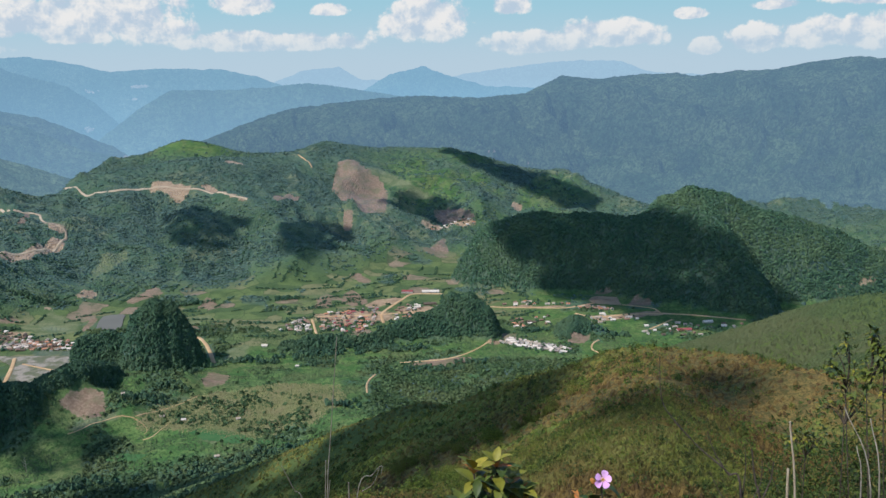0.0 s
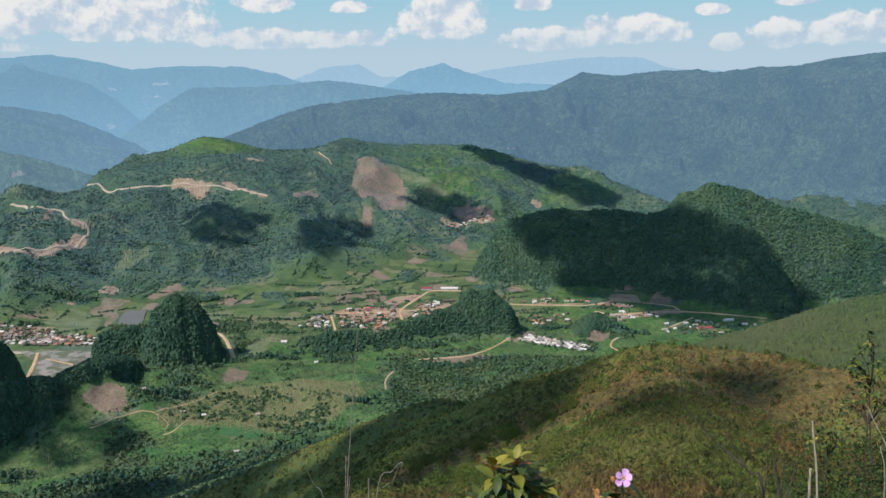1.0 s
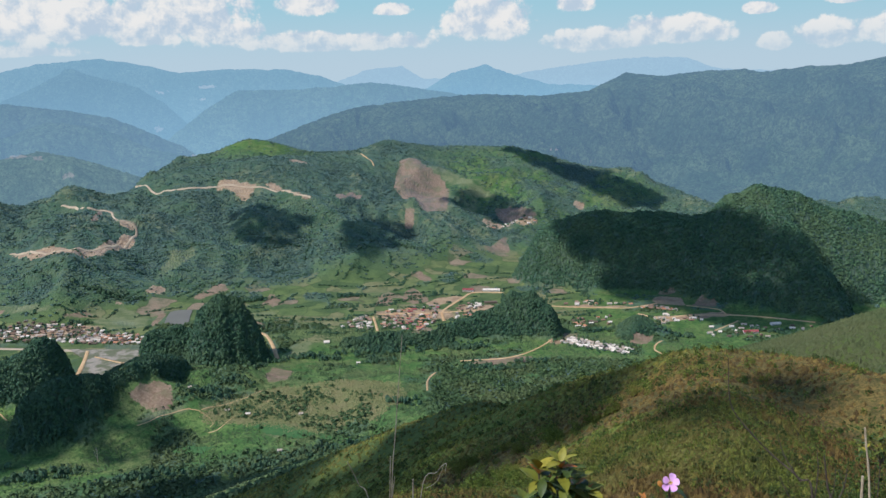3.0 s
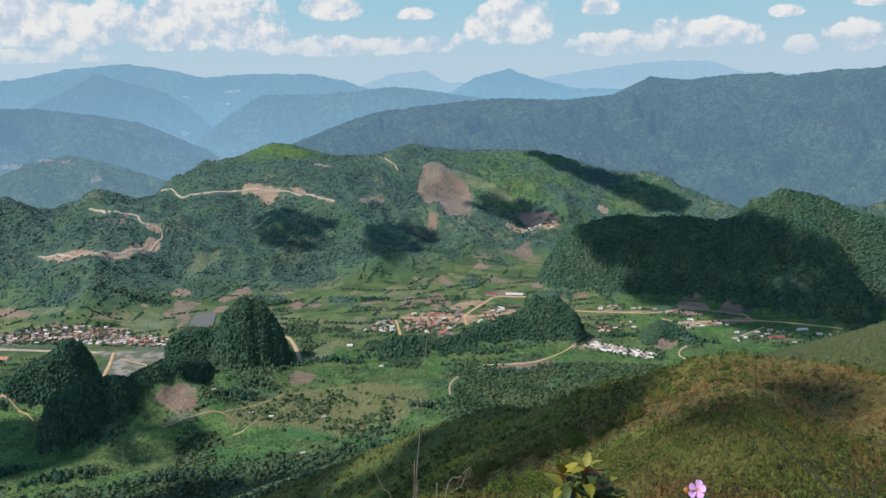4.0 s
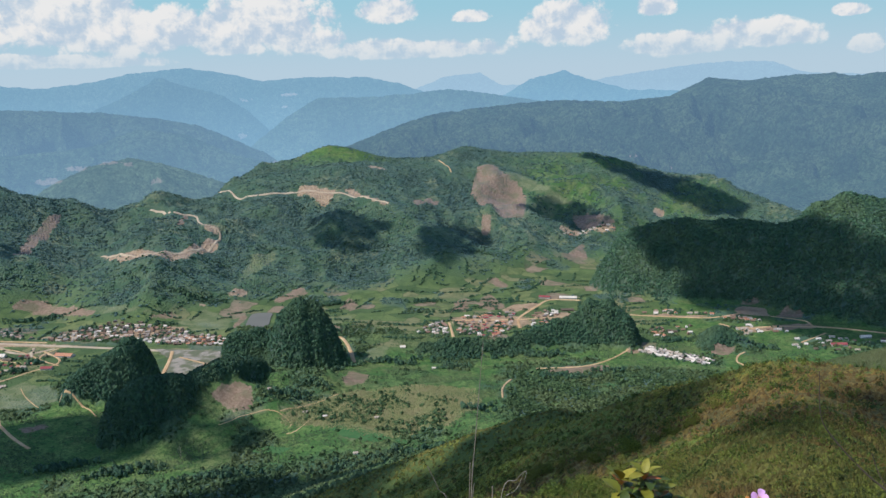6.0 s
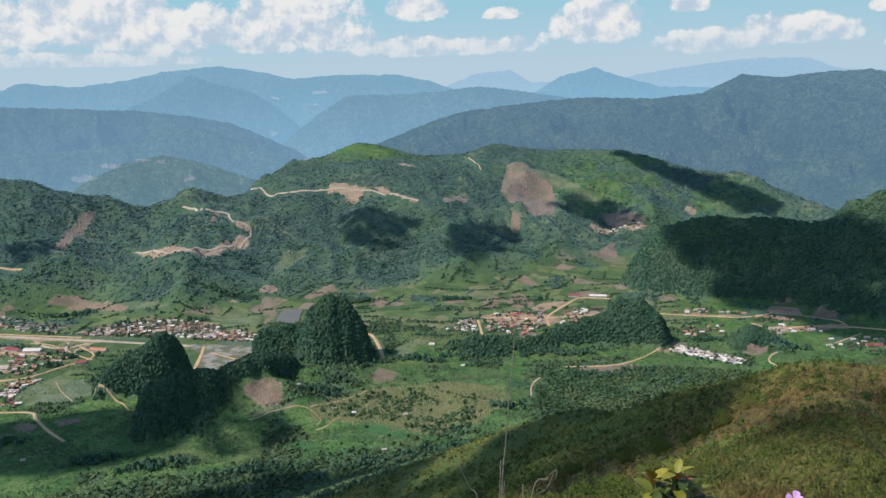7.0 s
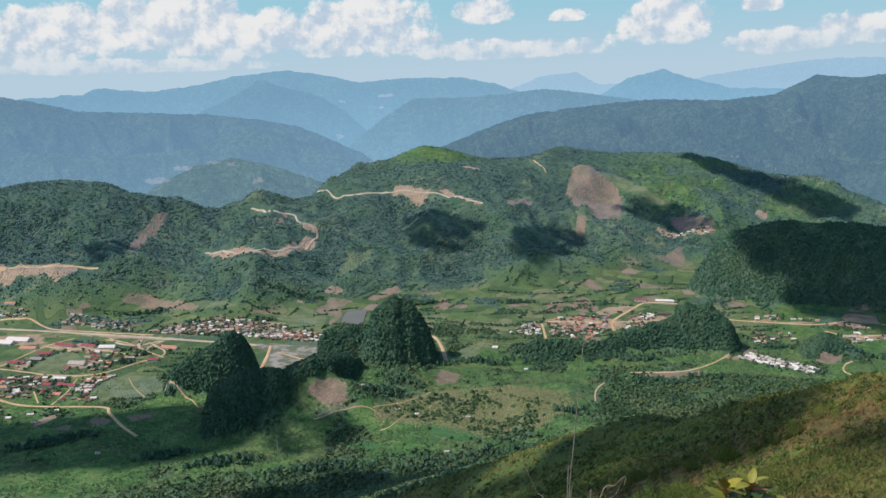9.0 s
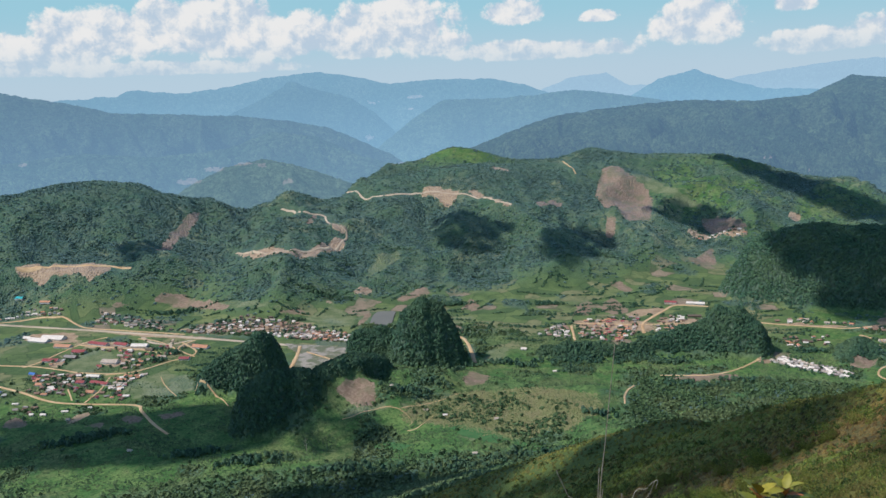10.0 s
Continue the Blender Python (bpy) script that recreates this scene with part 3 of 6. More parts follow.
FALLOW_C = [
    [(-400, 1362), (-410, 1452), (-361, 1402), (-357, 1347), (-384, 1325)],  # speckle
    [(-317, 1222), (-304, 1226), (-297, 1202), (-306, 1195)],  # small tan
    [(-237, 1980), (-223, 2036), (-199, 2001), (-170, 1916), (-194, 1889), (-229, 1910)],  # village a
    [(-242, 2177), (-218, 2199), (-180, 2127), (-187, 2097), (-219, 2129)],  # village b
    [(-286, 1877), (-291, 1954), (-263, 1956), (-261, 1881)],  # village c
    [(-211, 1791), (-166, 1787), (-167, 1745), (-205, 1737)],  # village d
    [(-70, 1485), (-20, 1514), (20, 1527), (53, 1526), (49, 1498), (-29, 1474)],  # below karst
    [(244, 1640), (256, 1650), (294, 1652), (266, 1604), (243, 1612)],  # east c
]
FALLOW_D = [
    [(355, 1985), (369, 1991), (401, 1974), (392, 1970)],  # east d
    [(411, 1884), (436, 1929), (470, 1907), (460, 1876)],  # east e
    [(-1073, 1048), (-1089, 1079), (-1067, 1080), (-1039, 1064), (-1037, 1048), (-1059, 1038)],  # south a
    [(-897, 1105), (-899, 1125), (-875, 1128), (-861, 1115), (-873, 1090)],  # south b
    [(-942, 1073), (-916, 1090), (-906, 1071)],  # south c
    [(-852, 1138), (-824, 1163), (-804, 1153), (-832, 1128)],  # south d
    [(-499, 2524), (-471, 2601), (-429, 2611), (-437, 2582), (-479, 2478)],  # high
    [(-1092, 2205), (-1105, 2266), (-1102, 2300), (-1092, 2269), (-1057, 2154)],  # bank
]
FALLOW = FALLOW_A + FALLOW_B + FALLOW_C + FALLOW_D
MEADOW_A = [
    [(-284, 2883), (-194, 2897), (-102, 2811), (-12, 2780), (-32, 2760), (-117, 2770), (-207, 2827)],  # ridge band
    [(-993, 1224), (-1000, 1285), (-977, 1339), (-917, 1325), (-857, 1259), (-892, 1216), (-941, 1197)],  # town meadow
    [(-1191, 1321), (-1216, 1380), (-1199, 1427), (-1124, 1413), (-1123, 1347), (-1105, 1277)],  # school field
    [(-859, 2048), (-838, 2112), (-805, 2157), (-786, 2138), (-808, 2048), (-837, 2021)],  # grassy spur
    [(834, 1901), (927, 1939), (930, 1929), (861, 1902)],  # east meadow
    [(-1124, 1759), (-1072, 1769), (-961, 1745), (-907, 1772), (-942, 1733), (-1049, 1728)],  # foot meadow
    [(-877, 1738), (-848, 1828), (-769, 1779), (-743, 1700), (-792, 1650)],  # pond meadow
    [(-590, 1815), (-505, 1821), (-485, 1791), (-521, 1754), (-600, 1770)],  # bend meadow
    [(-400, 1493), (-411, 1577), (-375, 1619), (-364, 1548), (-378, 1512)],  # grove meadow
]
MEADOW_B = [
    [(-350, 1134), (-347, 1183), (-297, 1193), (-293, 1156), (-323, 1126)],  # lower meadow
    [(-531, 1149), (-504, 1185), (-464, 1203), (-415, 1268), (-449, 1206), (-482, 1182), (-510, 1149)],  # knoll meadow
]
MEADOW = MEADOW_A + MEADOW_B
KNOLL = [(-440, 1190), (-420, 1241), (-354, 1309), (-255, 1330), (-182, 1328), (-157, 1267), (-198, 1204), (-271, 1160), (-356, 1180)]
# trodden yards: x, y, half length, half width, turn in degrees
YARDS = [(-950, 1640, 110, 30, 20), (-760, 1605, 60, 18, 0), (-1180, 1455, 90, 10, 0), (-1340, 1466, 60, 14, 0), (19, 2604, 66, 18, 0), (-190, 1800, 75, 40, 6), (200, 1872, 70, 7, 0), (430, 1808, 60, 9, 10), (-60, 1850, 40, 25, 6), (-1130, 1545, 120, 12, 0), (-1060, 1600, 60, 10, 0), (150, 1620, 30, 12, -20), (-660, 2760, 30, 20, 10)]


def inside(x, y, plan):
    """Which places lie within an outline."""
    hit = np.zeros(np.shape(x), bool)
    for (ax, ay), (bx, by) in zip(plan, plan[1:] + plan[:1]):
        crosses = (ay > y) != (by > y)
        hit ^= crosses & (x < (bx - ax) * (y - ay) / ((by - ay) or 1e-9) + ax)
    return hit


def plot_weight(x, y, plots, soft=5.0):
    """One inside the outlines, nothing outside, with a ragged edge."""
    shape = np.shape(x)
    x, y = np.ravel(x), np.ravel(y)
    x, y = x + 9 * (fbm(x, y, 22, 3, 141) - 0.5), y + 18 * (fbm(x, y, 22, 3, 151) - 0.5)
    w = np.zeros(x.shape)
    for plan in plots:
        p = np.array(plan, float)
        (x0, y0), (x1, y1) = p.min(0) - 12, p.max(0) + 12
        k = np.nonzero((x > x0) & (x < x1) & (y > y0) & (y < y1))[0]
        if not len(k):
            continue
        px, py, gap = x[k], y[k], np.full(len(k), 1e9)
        for (ax, ay), (bx, by) in zip(plan, plan[1:] + plan[:1]):
            ux, uy = bx - ax, by - ay
            u = np.clip(((px - ax) * ux + (py - ay) * uy) / (ux * ux + uy * uy), 0, 1)
            gap = np.minimum(gap, np.hypot(px - ax - u * ux, py - ay - u * uy))
        gap = np.where(inside(px, py, plan), gap, -gap)
        w[k] = np.maximum(w[k], np.clip(0.5 + gap / (2 * soft), 0, 1))
    return w.reshape(shape)


def yard_weight(x, y):
    w = np.zeros(np.shape(x))
    x, y = x + 26 * (fbm(x, y, 35, 3, 141) - 0.5), y + 26 * (fbm(x, y, 35, 3, 151) - 0.5)
    for cx, cy, a, b, turn in YARDS:
        c, s = math.cos(radians(turn)), math.sin(radians(turn))
        u, v = ((x - cx) * c + (y - cy) * s) / a, (-(x - cx) * s + (y - cy) * c) / b
        w = np.maximum(w, np.clip(1.9 - (u ** 4 + v ** 4) ** 0.25 * 1.35, 0, 1))
    return w


def soil_weight(x, y):
    return np.maximum(plot_weight(x, y, EARTH + FALLOW), yard_weight(x, y))


def open_slope(x, y):
    """The hill's cleared shoulder, grass with woods left in the gullies."""
    return np.clip(1.5 - np.hypot((x - 110) / 330, (y - 2900) / 260), 0, 1) * np.clip((fbm(x, y, 120, 3, 171) - 0.35) / 0.15, 0, 1)


def wood_weight(x, y, hilly, rocky, close):
    """How thickly trees grow."""
    patch = fbm(x, y, 130, 3, 111)
    wx, wy = x + (fbm(x, y, 260, 3, 5) - 0.5) * 70, y + (fbm(x, y, 260, 3, 9) - 0.5) * 70
    gully = fbm(wx, wy, 270, 4, 41, ridged=True)
    hilly = hilly * np.clip((np.hypot(x, y) - 1450) / 200, 0.12, 1)
    w = hilly * np.clip((patch - 0.40) / 0.14 + (0.63 - gully) * 5, 0.42, 1)
    r, a = np.hypot(x, y), np.degrees(np.arctan2(x, y))
    # thick scrub at the mountain's foot, and a plantation below the village
    w = np.maximum(w, np.clip((1150 - r) / 70, 0, 1) * np.clip((fbm(x, y, 60, 3, 117) - 0.20) / 0.15, 0, 1))
    w = np.maximum(w, np.clip((1540 - r) / 40, 0, 1) * np.clip((r - 1170) / 60, 0, 1) * np.clip((a + 6) / 2, 0, 1) * np.clip((fbm(x, y, 40, 3, 119) - 0.25) / 0.2, 0.15, 0.95))
    # grassy slopes in the north-east
    w = w * (1 - 0.65 * open_slope(x, y))
    # open grass on the high top
    w = w * (1 - 0.9 * np.clip(1.5 - np.hypot((x + 920) / 190, (y - 3200) / 120), 0, 1))
    w = np.maximum(w, np.clip((fbm(x, y, 75, 3, 121) - 0.60) / 0.10, 0, 1) * 0.55)
    w = np.maximum(w, rocky)
    return np.clip(w * (1 - close) * (1 - soil_weight(x, y)), 0, 1)


def make_ground():
    rows, cols = GRID_X.shape
    verts = np.stack([GRID_X, GRID_Y, GRID_Z], -1).reshape(-1, 3)
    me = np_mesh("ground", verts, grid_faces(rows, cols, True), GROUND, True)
    zone = me.color_attributes.new("zone", "FLOAT_COLOR", "POINT")
    wood = np.maximum(wood_weight(GRID_X, GRID_Y, HILLY, ROCKY, CLOSE), HILLY * 0.8 * np.clip((GRID_R - 1450) / 200, 0, 1))
    dry = CLOSE
    top = np.clip(1.5 - np.hypot((GRID_X + 920) / 190, (GRID_Y - 3200) / 120), 0, 1)
    pale = np.clip((fbm(GRID_X, GRID_Y, 150, 4, 131) - 0.52) / 0.16, 0, 1) * 0.55 * np.clip((GRID_R - 1600) / 200, 0, 1)
    meadow = np.maximum.reduce([plot_weight(GRID_X, GRID_Y, MEADOW, 10.0), open_slope(GRID_X, GRID_Y) * 0.38, top * 0.22, pale * (1 - ROCKY)])
    wood = wood * (1 - top) * (1 - 0.85 * open_slope(GRID_X, GRID_Y))
    tilled = np.clip((GRID_R - 1600) / 60, 0, 1) * np.clip((2500 - GRID_R) / 100, 0, 1) * np.clip((0.12 - GRID_A) / 0.05, 0, 1) * (1 - HILLY)
    knoll = plot_weight(GRID_X, GRID_Y, [KNOLL], 20.0)
    data = np.stack([wood, np.maximum(plot_weight(GRID_X, GRID_Y, EARTH), yard_weight(GRID_X, GRID_Y)), dry, tilled], -1).astype(np.float32)
    zone.data.foreach_set("color", data.ravel())
    grassy = me.attributes.new("meadow", "FLOAT", "POINT")
    grassy.data.foreach_set("value", meadow.astype(np.float32).ravel())
    fallow = me.attributes.new("fallow", "FLOAT", "POINT")
    fallow.data.foreach_set("value", np.maximum(plot_weight(GRID_X, GRID_Y, FALLOW), knoll * 0.25).astype(np.float32).ravel())
    tagged(new("ground", me), "green valley floor and wooded hills with fields and grassy slopes", "ground", kind="structure")


make_ground()

# far ranges: name, material, depth of the front, crest as bearing in degrees, distance, height
# bare earth far off: bearing, elevation, half width, half height, in degrees
SCARS_FAR = [
    (-22.0, -3.37, 0.45, 0.30), (-19.87, -5.17, 0.4, 0.2), (-18.19, -4.93, 0.35, 0.12), (-21.06, -5.42, 0.3, 0.15), (-18.85, -0.9, 0.8, 0.16), (-19.24, -1.61, 0.7, 0.12),
    (-42.9, -3.99, 0.35, 0.2), (-31.88, -4.97, 1.1, 0.22), (-33.66, -5.64, 1.2, 0.3), (-30.1, -4.71, 1.0, 0.16), (-27.33, -6.01, 0.6, 0.2), (-28.87, -4.88, 0.5, 0.16), (3.22, -5.21, 0.5, 0.1), (5.62, -5.94, 0.5, 0.1), (-21.6, -1.17, 0.7, 0.14),
]


def make_range(name, haze_glow, low, high, depth, crest, seed, rows=60, foot=1.25):
    """A wooded range: crest given as bearing in degrees, distance and height; its front falls away by the depth."""
    crest = [(crest[0][0] - 3.0, crest[0][1], 40)] + crest + [(crest[-1][0] + 3.0, crest[-1][1], 40)]
    b, d, h = (np.array([c[k] for c in crest], float) for k in range(3))
    a = np.arange(b[0], b[-1], 0.13)
    dist, top = np.interp(a, b, d), np.interp(a, b, h)
    u = np.linspace(-0.08, 1, rows)[:, None]          # 0 at the crest, 1 at the foot
    r = dist - u * depth
    x, y = r * np.sin(np.radians(a)), r * np.cos(np.radians(a))
    top = top + 7 * (fbm(a * 60, a * 0, 30, 3, seed) - 0.5) + 7 * (fbm(a * 60, a * 0, 9, 2, seed + 1) - 0.5)
    fall = np.where(u < 0, 1 + 4 * u, (1 - np.clip(u, 0, 1)) ** 1.15)
    across = np.broadcast_to(a, x.shape) * 72 + 120 * (fbm(x, y, 420, 2, seed + 8) - 0.5) * 4 + 0.35 * r
    gully = fbm(across, r * 0.55, 260, 5, seed + 3, ridged=True) - 0.62
    gully = gully + 0.5 * (fbm(across, r * 0.5, 90, 4, seed + 6, ridged=True) - 0.62)
    gully = gully * np.clip((top - 90) / 260, 0.05, 1)
    z = 60 + (top - 60) * fall + gully * RELIEF * np.clip(u * 3, 0, 1) * np.clip((1.05 - u) * 3, 0, 1) * min(1.0, depth / 600)
    z = np.minimum(z, np.where(u > 0, EYE + (top - EYE) * r / dist - 2, 1e9))
    me = np_mesh("far_range", np.stack([x, y, z], -1).reshape(-1, 3), grid_faces(*x.shape), range_material(name, haze_glow, foot, low, high), True)
    el = np.degrees(np.arctan2(z - EYE, np.hypot(x, y)))
    be = np.broadcast_to(a, el.shape)
    bare = np.zeros(el.shape)
    for sb, se, wb, we in SCARS_FAR:
        bare = np.maximum(bare, np.clip(1.7 - 1.3 * np.hypot((be - sb) / wb, (el - se) / we) * 1.25, 0, 1))
    zone = me.color_attributes.new("bare", "FLOAT_COLOR", "POINT")
    zone.data.foreach_set("color", np.repeat(bare.ravel()[:, None], 4, 1).astype(np.float32).ravel())
    return tagged(new("backdrop", me), "hazy blue wooded mountain range far behind the valley", "mountain range", kind="structure")


RELIEF = 300.0
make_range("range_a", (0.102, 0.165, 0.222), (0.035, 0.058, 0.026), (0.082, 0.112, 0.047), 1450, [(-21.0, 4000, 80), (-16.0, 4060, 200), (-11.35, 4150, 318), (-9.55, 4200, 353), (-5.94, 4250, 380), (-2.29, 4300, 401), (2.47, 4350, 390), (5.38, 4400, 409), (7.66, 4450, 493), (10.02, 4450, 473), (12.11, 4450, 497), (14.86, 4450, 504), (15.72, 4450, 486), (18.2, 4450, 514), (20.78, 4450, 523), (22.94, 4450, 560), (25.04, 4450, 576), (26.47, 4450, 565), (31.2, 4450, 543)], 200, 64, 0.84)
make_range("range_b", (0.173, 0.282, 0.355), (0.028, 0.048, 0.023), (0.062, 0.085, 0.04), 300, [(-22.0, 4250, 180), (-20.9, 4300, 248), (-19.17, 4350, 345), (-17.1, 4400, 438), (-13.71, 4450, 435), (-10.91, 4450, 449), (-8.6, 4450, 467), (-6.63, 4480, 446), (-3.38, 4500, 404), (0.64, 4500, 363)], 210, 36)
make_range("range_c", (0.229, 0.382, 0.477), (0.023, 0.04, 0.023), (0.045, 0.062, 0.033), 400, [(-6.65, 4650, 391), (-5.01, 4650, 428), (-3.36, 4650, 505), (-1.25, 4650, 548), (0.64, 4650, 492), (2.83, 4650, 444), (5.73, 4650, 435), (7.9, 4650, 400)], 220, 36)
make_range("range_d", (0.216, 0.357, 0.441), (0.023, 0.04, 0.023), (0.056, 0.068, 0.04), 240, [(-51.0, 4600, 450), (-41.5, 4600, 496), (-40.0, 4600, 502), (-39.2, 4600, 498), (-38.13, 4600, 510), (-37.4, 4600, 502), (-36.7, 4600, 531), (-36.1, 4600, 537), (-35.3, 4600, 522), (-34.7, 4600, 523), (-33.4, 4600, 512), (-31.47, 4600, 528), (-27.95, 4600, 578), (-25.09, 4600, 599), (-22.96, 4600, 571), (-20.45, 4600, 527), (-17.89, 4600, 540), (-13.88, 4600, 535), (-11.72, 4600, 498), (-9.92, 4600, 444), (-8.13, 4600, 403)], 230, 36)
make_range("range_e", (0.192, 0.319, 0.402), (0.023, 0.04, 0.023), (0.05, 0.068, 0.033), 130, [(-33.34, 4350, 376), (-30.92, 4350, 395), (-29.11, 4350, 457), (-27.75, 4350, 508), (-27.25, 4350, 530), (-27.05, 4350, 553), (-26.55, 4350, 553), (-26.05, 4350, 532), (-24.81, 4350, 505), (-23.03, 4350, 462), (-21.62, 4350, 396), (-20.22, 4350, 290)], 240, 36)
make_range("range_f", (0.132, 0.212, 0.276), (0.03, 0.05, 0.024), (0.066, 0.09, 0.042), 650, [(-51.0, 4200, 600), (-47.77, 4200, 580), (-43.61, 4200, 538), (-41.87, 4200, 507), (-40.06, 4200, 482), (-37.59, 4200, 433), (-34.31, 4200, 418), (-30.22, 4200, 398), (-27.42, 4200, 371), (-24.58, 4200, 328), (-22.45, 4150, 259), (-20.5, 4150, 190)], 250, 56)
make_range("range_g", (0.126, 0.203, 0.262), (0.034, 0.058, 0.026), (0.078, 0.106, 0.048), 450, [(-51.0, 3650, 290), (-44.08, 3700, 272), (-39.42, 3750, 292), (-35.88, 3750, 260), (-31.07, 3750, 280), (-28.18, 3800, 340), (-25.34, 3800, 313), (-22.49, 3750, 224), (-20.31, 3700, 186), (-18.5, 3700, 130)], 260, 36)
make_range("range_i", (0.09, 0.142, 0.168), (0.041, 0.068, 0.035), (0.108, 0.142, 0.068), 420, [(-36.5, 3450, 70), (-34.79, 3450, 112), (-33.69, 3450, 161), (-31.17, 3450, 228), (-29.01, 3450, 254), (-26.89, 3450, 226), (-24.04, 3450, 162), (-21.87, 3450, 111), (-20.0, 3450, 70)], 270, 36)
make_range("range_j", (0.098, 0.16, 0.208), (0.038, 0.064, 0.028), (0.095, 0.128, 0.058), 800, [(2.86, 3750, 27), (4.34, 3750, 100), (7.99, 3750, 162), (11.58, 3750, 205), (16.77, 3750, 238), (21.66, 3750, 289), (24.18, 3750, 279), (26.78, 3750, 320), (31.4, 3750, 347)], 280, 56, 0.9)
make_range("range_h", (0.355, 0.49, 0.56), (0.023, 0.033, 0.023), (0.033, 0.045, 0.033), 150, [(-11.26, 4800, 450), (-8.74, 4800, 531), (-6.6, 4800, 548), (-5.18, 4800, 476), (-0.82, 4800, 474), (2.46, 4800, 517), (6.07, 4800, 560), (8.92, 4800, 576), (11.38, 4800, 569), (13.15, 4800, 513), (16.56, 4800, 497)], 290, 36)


# ---------------------------------------------------------------- clouds out of view, placed for the shadows they cast
def ball(subdivisions):
    bm = bmesh.new()
    bmesh.ops.create_icosphere(bm, subdivisions=subdivisions, radius=1.0)
    v = np.array([p.co[:] for p in bm.verts])
    f = np.array([[q.index for q in p.verts] for p in bm.faces])
    bm.free()
    return v, f


BALL_1 = ball(1)
CLOUD_HEIGHT = 1250.0
# base outline in plan of each unseen cloud, drawn from its wanted shadow
CLOUD_PLANS = [
    [(-1372, 293), (-1315, 325), (-1265, 362), (-1227, 383), (-1152, 386), (-1096, 391), (-1012, 351), (-999, 251), (-1142, 171), (-1252, 256)],
    [(-620, 1574), (-483, 1590), (-347, 1575), (-258, 1520), (-163, 1470), (-172, 1380), (-75, 1348), (-83, 1193), (-60, 1045), (-240, 1050), (-400, 1130), (-545, 1290), (-597, 1399)],
    [(-1524, 1816), (-1465, 1850), (-1362, 1828), (-1291, 1795), (-1366, 1675), (-1447, 1608), (-1510, 1692)],
    [(-1240, 1677), (-1212, 1761), (-1162, 1912), (-1062, 1899), (-1095, 1721), (-1167, 1580)],
    [(-950, 2070), (-876, 2199), (-772, 2212), (-678, 2039), (-726, 2009), (-875, 2058)],
    [(-680, 2620), (-562, 2613), (-420, 2480), (-334, 2324), (-277, 2203), (-340, 2144), (-439, 2283), (-508, 2426), (-591, 2472)],
    # small cloud added out of view to darken a patch of near slope
    [(-481, -200), (-471, -196), (-464, -209), (-462, -221), (-467, -226), (-476, -226), (-484, -231)],
    [(-1929, 411), (-1761, 470), (-1661, 530), (-1590, 560), (-1500, 590), (-1440, 620), (-1380, 655), (-1382, 668), (-1368, 640), (-1402, 562), (-1432, 470), (-1465, 430), (-1559, 350), (-1798, 290)],
    [(-1415, 489), (-1376, 543), (-1292, 541), (-1283, 479), (-1337, 431), (-1415, 440)],
    [(-2228, 1243), (-2268, 1352), (-2245, 1415), (-2172, 1423), (-2146, 1302), (-2183, 1249)],
    # unseen, darkens the near spur's flank; notched to leave a lit strip
    [(-549, -226), (-537, -233), (-527, -232), (-521, -220), (-519, -178), (-516, -165), (-514, -154), (-544, -128), (-594, -58), (-640, -62), (-650, -108), (-686, -116), (-698, -112), (-703, -58), (-750, -15), (-880, 40), (-890, -200), (-720, -285), (-640, -290), (-590, -268)],
]


def make_cloud(plan, seed, material=None):
    rng = np.random.default_rng(seed)
    p = np.array(plan, float)
    low, high = p.min(0), p.max(0)
    spread = math.sqrt((high - low).prod())
    size0 = min(spread * 0.07, (11.0 if spread > 80 else 6.0) if low[1] < 0 else 1e3)
    count = 0
    verts, faces, n = [], [], 0
    v0, f0 = BALL_1
    while count < ((1000 if spread > 80 else 200) if low[1] < 0 else 200 if spread > 520 else 380 if spread > 280 else 150):
        xy = rng.uniform(low, high)
        if not inside(xy[:1], xy[1:], plan)[0]:
            continue
        size = size0 * rng.uniform(0.6, 1.3)
        q = v0 * size * (1 + 0.5 * (fbm(v0[:, 0] * 3 + count * 7, v0[:, 1] * 3 + v0[:, 2] * 2, 1.0, 3, seed)[:, None] - 0.5))
        q[:, 2] *= np.where(q[:, 2] < 0, 0.3, 0.9)
        verts.append(q + (xy[0], xy[1], CLOUD_HEIGHT + rng.uniform(0, 0.5) * size0))
        faces.append(f0 + n)
        n += len(v0)
        count += 1
    me = np_mesh("cloud", np.concatenate(verts), np.concatenate(faces), material or (THIN_CLOUD if low[1] > 0 and spread < 280 else CLOUD), True)
    tagged(new("cloud", me), "white cumulus cloud out of view, placed to shade the ground", "cloud", group="cumulus clouds over the valley", kind="structure")


for k, plan in enumerate(CLOUD_PLANS):
    make_cloud(plan, 300 + k)
# thin sheet added out of view to dim a band of near slope
make_cloud([(-509, -218), (-495, -230), (-484, -231), (-476, -226), (-489, -294), (-497, -297), (-508, -248)], 330, SHADE_WISP)

